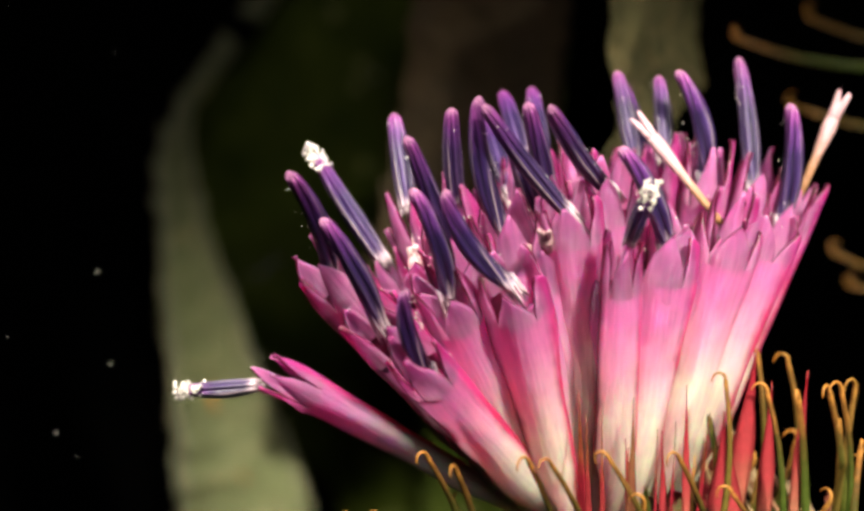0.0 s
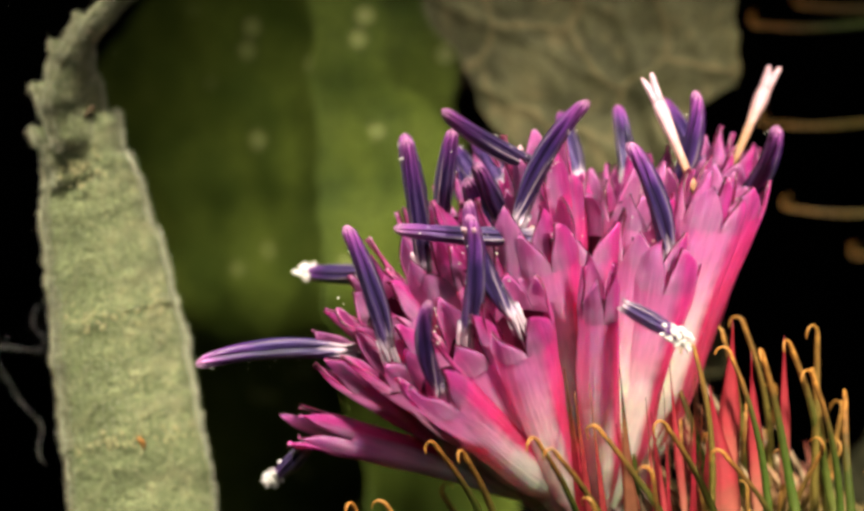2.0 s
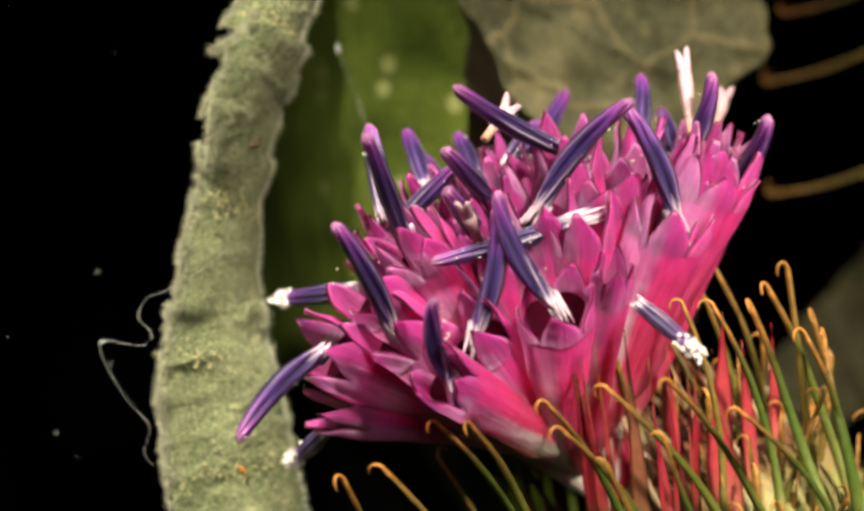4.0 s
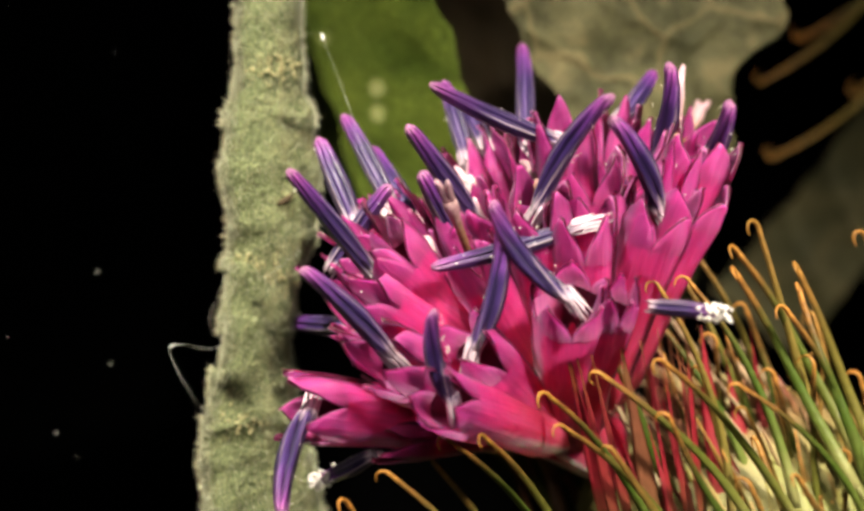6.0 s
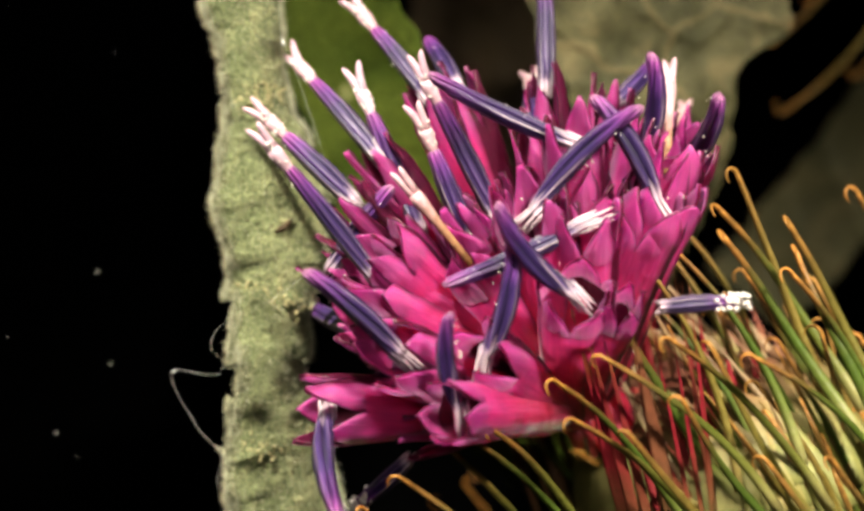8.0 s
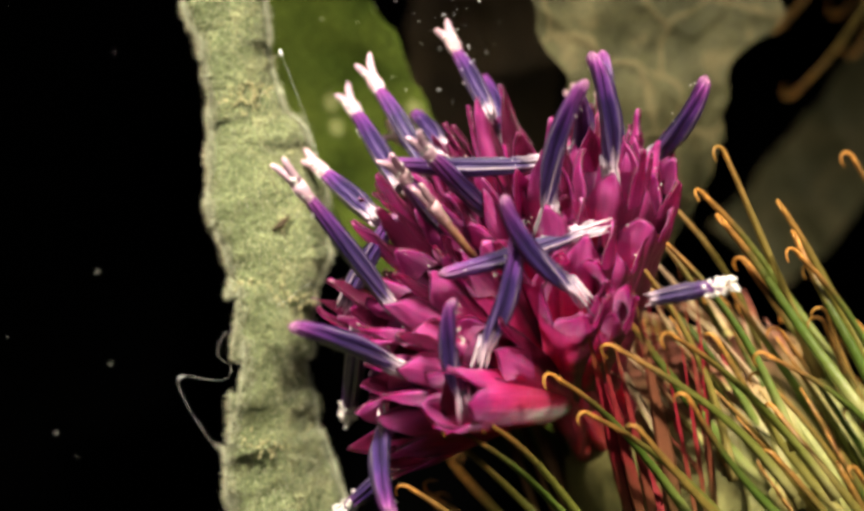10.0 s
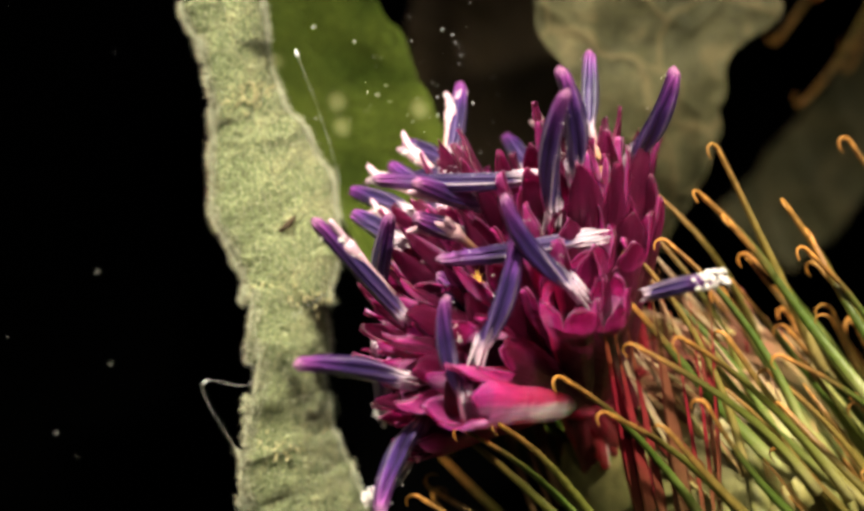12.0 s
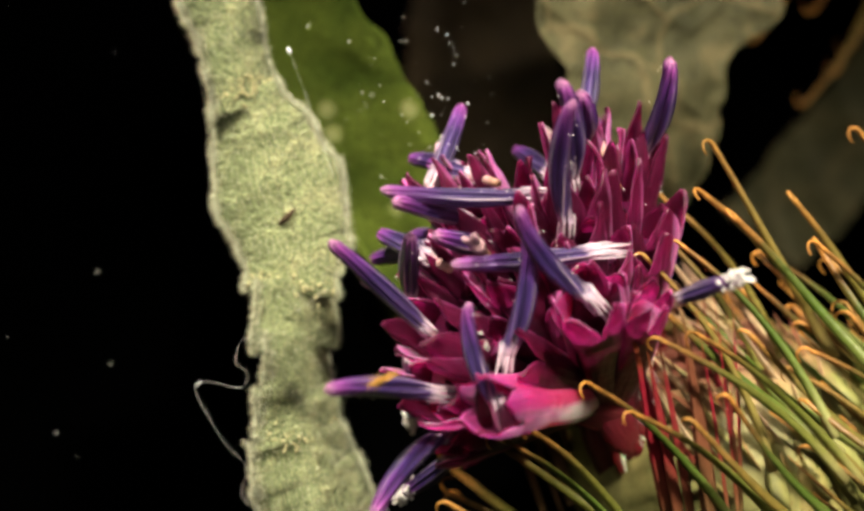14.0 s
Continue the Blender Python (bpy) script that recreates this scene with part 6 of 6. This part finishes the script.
FAR_LEAN = {0: (-1, 0.1), 1.5: (-1, -0.12), 3: (-1, -0.3), 5.5: (-0.75, -0.65), 8: (-0.58, -0.8), 10.5: (-0.45, -0.9), 14: (-0.38, -0.92)}

# ---- threads of silk, lint and the dark cloth ----
silks = []
for way in (((-3.33, -1.21), (-4.58, -2.13), (-5.69, -2.78), (-6.53, -3.15), (-6.79, -3.91), (-6.30, -4.40), (-6.67, -4.89), (-8.04, -4.69), (-8.18, -5.24), (-7.22, -6.90), (-6.38, -7.86), (-6.59, -8.84), (-6.12, -9.39)),
            ((-4.69, 7.45), (-4.44, 6.83), (-3.97, 5.61), (-3.52, 4.28), (-2.95, 2.43))):
    pts = []
    for k in range(len(way) - 1):
        a, b, c, d = (Vector(way[max(0, min(len(way) - 1, k + j))]) for j in (-1, 0, 1, 2))
        for u in (0, 0.25, 0.5, 0.75):
            q = 0.5 * (2 * b + (c - a) * u + (2 * a - 5 * b + 4 * c - d) * u * u + (3 * b - a - 3 * c + d) * u ** 3)
            pts.append((q.x * 0.98 * MM, 0.3 * MM, q.y * 0.98 * MM))
    v, f = rod(pts, [0.0038 * MM] * len(pts), 5)
    if not silks:
        v, f = join((v, f), rod([(x, y, z) for x, y, z in pts[28:31]], [0.02 * MM, 0.03 * MM, 0.02 * MM], 6))
    else:
        v, f = join((v, f), rod([Vector(pts[0]) + Vector((-0.05, 0, 0.2)) * MM, pts[0], pts[1]], [0.02 * MM, 0.075 * MM, 0.01 * MM], 8))
    silks.append(tagged(new("spider_silk", mesh_of("spider_silk", v, f, THREAD)), "fine pale strand of spider silk on the leaf rim", "thread"))

pieces = []
for x, z, r in ((-18.3, 0, .05), (-13.0, -7.4, .05), (-11.8, -4.0, .09), (-13.8, -6.5, .08), (-16.1, -6.9, .05), (-15.5, -3.0, .05),
                (-17.9, -2.2, .04), (-11.6, 7.4, .06), (-15.5, 9.1, .03), (-12.3, -0.6, .1), (-17.6, -7.5, .04), (-16.0, -11.0, .09), (-14.6, -10.2, .05)):
    c, s = Vector((x * 1.02, 3 + 20 * r, z * 1.02)) * MM, r * 0.42 * MM
    pieces.append(tube([(c + Vector((0, 0, s * h)), (s * w, s * w), X, Y) for h, w in ((-1, 0.3), (0, 1), (1, 0.3))], 6))
v, f = join(*pieces)
tagged(new("lint", mesh_of("lint", v, f, LINT)), "white specks of lint adrift in the dark", "lint", kind="stuff")


rng = random.Random(21)
pieces = []
for _ in range(80):
    c = Vector((rng.gauss(-0.6, 1.6), rng.uniform(-1.5, 4.0), rng.gauss(5.2, 2.0))) * MM
    w = rng.choice((0.012, 0.016, 0.02, 0.03, 0.045)) * MM
    pieces.append(tube([(c + Vector((0, 0, w * h)), (w * k, w * k), X, Y) for h, k in ((-1, 0.3), (0, 1), (1, 0.3))], 6))
v, f = join(*pieces)
dust = tagged(new("pollen_dust", mesh_of("pollen_dust", v, f, LINT)), "white pollen dust that drifts down before the leaf", "pollen", kind="stuff")


def thrips(label, mat):
    """A tiny slender insect, head towards +z: abdomen, thorax, head, wings, six legs and two feelers."""
    bug = tagged(new("thrips"), label, "insect")
    def rings(zs, rs):
        return tube([((0, 0, z * MM), (r * MM, 0.8 * r * MM), X, Y) for z, r in zip(zs, rs)], 10)
    zs = [-0.62 + 0.05 * k for k in range(15)]
    part("abdomen", mesh_of("abdomen", *rings(zs, [0.02 + 0.10 * math.sin(min(1, (k + 0.5) / 11) * 1.57) * (0.9 if k % 2 else 1.0) for k in range(15)]), mat), bug)
    part("thorax", mesh_of("thorax", *rings([0.06, 0.10, 0.18, 0.26, 0.31], [0.07, 0.12, 0.13, 0.11, 0.06]), mat), bug)
    part("head", mesh_of("head", *rings([0.30, 0.34, 0.40, 0.45], [0.05, 0.085, 0.08, 0.03]), mat), bug)
    for side in (-1, 1):
        part("wing", mesh_of("wing", *rod([(0.05 * side * MM, -0.10 * MM, 0.15 * MM), (0.08 * side * MM, -0.13 * MM, -0.25 * MM), (0.10 * side * MM, -0.11 * MM, -0.66 * MM)],
                                          [0.025 * MM, 0.04 * MM, 0.012 * MM], 6), mat), bug)
        part("feeler", mesh_of("feeler", *rod([(0.04 * side * MM, 0, 0.43 * MM), (0.08 * side * MM, -0.02 * MM, 0.53 * MM), (0.13 * side * MM, -0.02 * MM, 0.62 * MM)],
                                              [0.016 * MM, 0.014 * MM, 0.010 * MM], 6), mat), bug)
        for z, way in ((0.26, 0.12), (0.18, 0.0), (0.10, -0.14)):
            part("leg", mesh_of("leg", *rod([(0.09 * side * MM, 0.03 * MM, z * MM), (0.20 * side * MM, 0.0, (z + 0.4 * way) * MM), (0.27 * side * MM, 0.12 * MM, (z + way) * MM)],
                                            [0.022 * MM, 0.02 * MM, 0.012 * MM], 6), mat), bug)
    return bug


THRIPS = plain_tissue("thrips_skin", [(0.0, (0.46, 0.22, 0.04)), (1.0, (0.55, 0.30, 0.08))], 0.001, 0.4, 0.15)
rim_thrips = thrips("yellow-brown thrips that crawls over the leaf rim", THRIPS)
floret_thrips = thrips("orange thrips that crawls between the florets", THRIPS)


def box(name, lo, hi, mat):
    v = [Vector((x, y, z)) * MM for x in (lo[0], hi[0]) for y in (lo[1], hi[1]) for z in (lo[2], hi[2])]
    f = [(0, 1, 3, 2), (4, 6, 7, 5), (0, 4, 5, 1), (2, 3, 7, 6), (0, 2, 6, 4), (1, 5, 7, 3)]
    return new(name, mesh_of(name, v, f, mat, False))


tagged(box("backdrop", (-300, 54, -46), (300, 58, 300), VELVET), "black velvet cloth behind the plant", "backdrop", kind="structure")
tagged(box("table", (-300, -400, -50), (300, 53.9, -46), VELVET), "black velvet table top", "table", kind="structure")
tagged(box("wall_behind", (-300, -404, -46), (300, -400, 300), VELVET), "dark studio wall", "wall", kind="structure")


# ---- what moves ----
def head_at(t):
    """The head's pose at any time, between the rows of its way."""
    known = sorted(HEAD_AT)
    hi = next(k for k in known if k >= t)
    lo = max([k for k in known if k <= t])
    u = (t - lo) / (hi - lo) if hi > lo else 0.0
    a, b = HEAD_AT[lo], HEAD_AT[hi]
    q = a.to_quaternion().slerp(b.to_quaternion(), u)
    return Matrix.LocRotScale(a.translation.lerp(b.translation, u), q, None)


def root_of(throat):
    """How far from the middle of the receptacle a floret sits, from its throat in the head's space when fresh."""
    a = throat - ROOT
    lay = Vector((a.x, 0.8 * a.y, 0)) * (0.42 * max(0.0, min(1.0, a.z / (8 * MM))))
    return lay * min(1.0, 3.0 * MM / max(lay.length, 1e-6))


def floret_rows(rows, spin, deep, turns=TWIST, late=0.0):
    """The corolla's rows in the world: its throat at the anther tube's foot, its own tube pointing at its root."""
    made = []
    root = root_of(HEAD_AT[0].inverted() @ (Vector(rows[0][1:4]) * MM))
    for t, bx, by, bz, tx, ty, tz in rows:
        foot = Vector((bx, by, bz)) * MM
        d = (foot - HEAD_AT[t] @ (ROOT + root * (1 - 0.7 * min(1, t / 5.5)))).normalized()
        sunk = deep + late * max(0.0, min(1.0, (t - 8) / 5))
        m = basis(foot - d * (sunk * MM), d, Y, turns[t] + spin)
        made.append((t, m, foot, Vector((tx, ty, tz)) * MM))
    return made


def motions():
    walk(head, [(t, HEAD_AT[t]) for t in HEAD_AT])
    lie = [(t, HEAD_AT[t].to_3x3().inverted() @ Vector((-x, -0.1, z)).normalized(), k) for t, x, z, k in (
        (0, 0.0, 1.0, 0.0), (1.5, 0.1, 1.0, 0.08), (3, 0.2, 0.98, 0.15), (5.5, 0.5, 0.86, 0.42), (8, 0.70, 0.71, 0.64), (10.5, 0.76, 0.66, 0.70), (14, 0.86, 0.52, 0.80))]
    for ob, p, d, ref, twist in head_bracts:
        walk(ob, [(t, aim_bract(p, d, ref, twist, way, k)) for t, way, k in lie])
    for ob, back, top, turn, rows, twist in standing:
        made = []
        for t, x, z in rows:
            a = radians(LEAN[t][top] + turn)
            up = Vector((-math.sin(a), -0.12 if top else -0.38, math.cos(a)))
            made.append((t, head_at(t).inverted() @ basis(Vector((x, back, z)) * MM, up, Vector((-1, -0.4, 0)), twist) @ Matrix.Translation((0, 0, -9.4 * MM))))
        walk(ob, made)
    for ob, m in tongues:
        walk(ob, [(t, m @ pose(0, k * 0.45 * MM, -k * MM, -2.5 * k, 0, 0)) for t, k in ((0, 0), (1.5, 0.3), (3, 1.2), (5.5, 3.2), (8, 4.4), (14, 5.6))])
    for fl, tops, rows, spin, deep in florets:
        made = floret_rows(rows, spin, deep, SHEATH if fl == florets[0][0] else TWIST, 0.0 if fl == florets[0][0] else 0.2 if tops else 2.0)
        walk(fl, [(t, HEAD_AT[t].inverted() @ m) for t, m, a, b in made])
        for ob, slides in tops:
            own = [(t, m.inverted() @ basis(a, b - a)) for t, m, a, b in made]
            if slides:
                # the style comes out late: two more rows on its way
                (t0, m0), (t1, m1) = [row for row in own if row[0] in (5.5, 7)]
                own += [(t, m0.lerp(m1, (t - t0) / (t1 - t0)).normalized()) for t in (6.15, 6.5)]
                own = [(t, m @ Matrix.Translation((0, 0, SLIDE[t] * MM))) for t, m in sorted(own, key=lambda row: row[0])]
            walk(ob, own)
    sink = {0: 1.0, 1.5: 0.97, 3: 0.86, 5.5: 0.72, 8: 0.68, 10.5: 0.67, 14: 0.56}
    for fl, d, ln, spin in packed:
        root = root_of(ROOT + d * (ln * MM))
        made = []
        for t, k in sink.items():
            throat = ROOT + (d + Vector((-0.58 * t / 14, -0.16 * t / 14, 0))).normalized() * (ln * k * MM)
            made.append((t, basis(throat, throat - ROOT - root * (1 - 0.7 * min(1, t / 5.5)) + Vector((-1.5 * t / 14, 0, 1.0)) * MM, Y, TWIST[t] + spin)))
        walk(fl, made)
    for fold, first, last, half in folds:
        made = []
        for row in RIM:
            a, b = rim_place(row, first) * MM, rim_place(row, last) * MM
            seen = min(1.0, rim_width(row[0], (first + last) / 2) / (2 * half))
            edge = (0.44 / half) ** 2
            turn = math.degrees(math.acos(math.sqrt(max(0.0, (seen * seen - edge) / (1 - edge)))))
            made.append((row[0], basis((a + b) / 2, a - b, X) @ pose(0, 0, 0, 0, 0, turn)))
        walk(fold, made)
    outer, inner = [], []
    for t, x, y, z, yaw, fold, lean in BLADE:
        m = pose(x * MM, y * MM, z * MM, 0, 0, 0) @ pose(0, 0, 0, 0, -lean, 0) @ pose(0, 0, 0, 0, 0, yaw)
        outer.append((t, m))
        inner.append((t, m @ pose(-6.1 * MM, 0, 0, 0, 0, fold)))
    walk(blade_outer, outer)
    walk(blade_inner, inner)
    walk(grey_leaf, [(t, pose(x * (150 + y) / 164 * MM, y * MM, z * (150 + y) / 164 * MM, 0, lean, yaw)) for t, y, x, z, lean, yaw in (
        (0, 14, 8.4, -3.6, 12, 68), (0.7, 14, 7.0, -4.6, 4, 46), (1.5, 14, 6.8, -5.2, -3, -12), (3, 12, 7.3, -5.0, -3, 0), (5.5, 9, 8.9, -3.6, -3, 12),
        (8, 9, 8.8, -3.2, 0, 20), (10.5, 9, 8.7, -2.8, 0, 25), (14, 9, 8.5, -2.6, 1, 25))])
    walk(side_leaf, [(t, pose(x * 1.05 * MM, 28 * MM, z * 1.05 * MM, 0, 38, -20)) for t, x, z in (
        (0, 21, -13), (3, 16.5, -9), (5.5, 13.5, -3.5), (8, 13.2, -2.0), (10.5, 13.4, 0.0), (14, 13.8, 0.4))])
    walk(second_head, list(SECOND_AT.items()))
    for ob, back, rows in far_standing:
        walk(ob, [(t, SECOND_AT[t].inverted() @ basis(Vector((x, back, z)) * MM, Vector((FAR_LEAN[t][0], -0.1, FAR_LEAN[t][1])), Vector((-0.5, 0, 0.8)))
                   @ Matrix.Translation((0, 0, -9.4 * MM))) for t, x, z in rows])
    walk(silks[0], [(t, pose(x * MM, y * MM, z * MM)) for t, x, y, z in (
        (0, -3.2, 40, 1.5), (0.7, -6, 30, 1.2), (1.5, -9.0, 16, 1), (3, -6.6, 0, 1.5), (5.5, -1.6, 0, 1.5), (7, -1.4, 0, 0.8), (10.5, -1.0, 0, 0.2), (13, 0, 0, 0), (14, -0.5, 0, 0))])
    for bug, rows in ((rim_thrips, ((0, -9.58, 30.0, -6.15, 10), (0.7, -9.98, 18.5, -4.86, 10), (1.5, -12.58, 11.5, -4.65, 10), (2.5, -11.19, 8.5, -4.78, 10), (3, -10.06, 7.5, -4.96, 10), (5.5, -7.04, 6.5, -3.67, 10), (7, -6.76, 6.5, -4.09, 10), (10.5, -5.99, 6.5, -3.88, 10), (12.2, -5.34, 6.5, -2.42, 10), (12.4, -4.55, 2.0, -1.03, 10), (12.5, -4.75, -0.1, -1.17, 10), (13.2, -4.69, -0.1, -1.11, 20), (13.4, -2.80, -4.0, -1.58, 70), (13.6, -2.27, -6.0, -1.69, 75), (13.7, -3.18, -6.5, -2.83, 110), (13.8, -3.02, -6.5, -2.51, 60), (13.9, -2.80, -7.0, -3.13, 10), (14, -1.72, -9.6, -4.23, 115))),
                      (floret_thrips, ((0, 8.0, 3.5, -11.0, 60), (5.5, 6.0, 3.0, -8.0, 60), (10.5, 3.5, 1.0, -4.0, 60), (11.1, 1.81, -6.0, -0.69, 20), (11.2, 1.69, -8.9, -0.34, -20), (11.4, 1.69, -3.0, -1.10, -20), (12.3, 1.48, -4.0, -0.70, 60), (12.4, 1.24, -8.8, 0.24, 95), (12.6, 1.87, -4.0, -0.31, 95), (12.9, 2.92, -5.0, 0.27, 60), (13.0, 2.91, -8.2, 0.55, 70), (13.2, 2.86, -3.0, -0.12, 70), (14, 2.86, -3.0, -0.31, 70)))):
        walk(bug, [(t, pose(x * MM, y * MM, z * MM, 0, -turn, 0)) for t, x, y, z, turn in rows])
    walk(dust, [(0, pose(0, 0, 20 * MM)), (7, pose(0, 0, 20 * MM)), (8.5, pose(0, 0, 12 * MM)), (10.5, pose(0.5 * MM, 0, 2 * MM)), (12, pose(0.2 * MM, 0, 0)), (14, pose(0, 0, 0))])
    walk(silks[1], [(t, pose(x * MM, y * MM, z * MM)) for t, x, y, z in (
        (0, 2, 42, 1), (1.5, 1, 26, 1), (3, 1, 17, 0.6), (5.5, 0.85, 0, 0.6), (8, -0.8, 0, 0.4), (10.5, -0.9, 0, 0), (13, 0, 0, 0), (14, -0.6, 0, 0.1))])


motions()
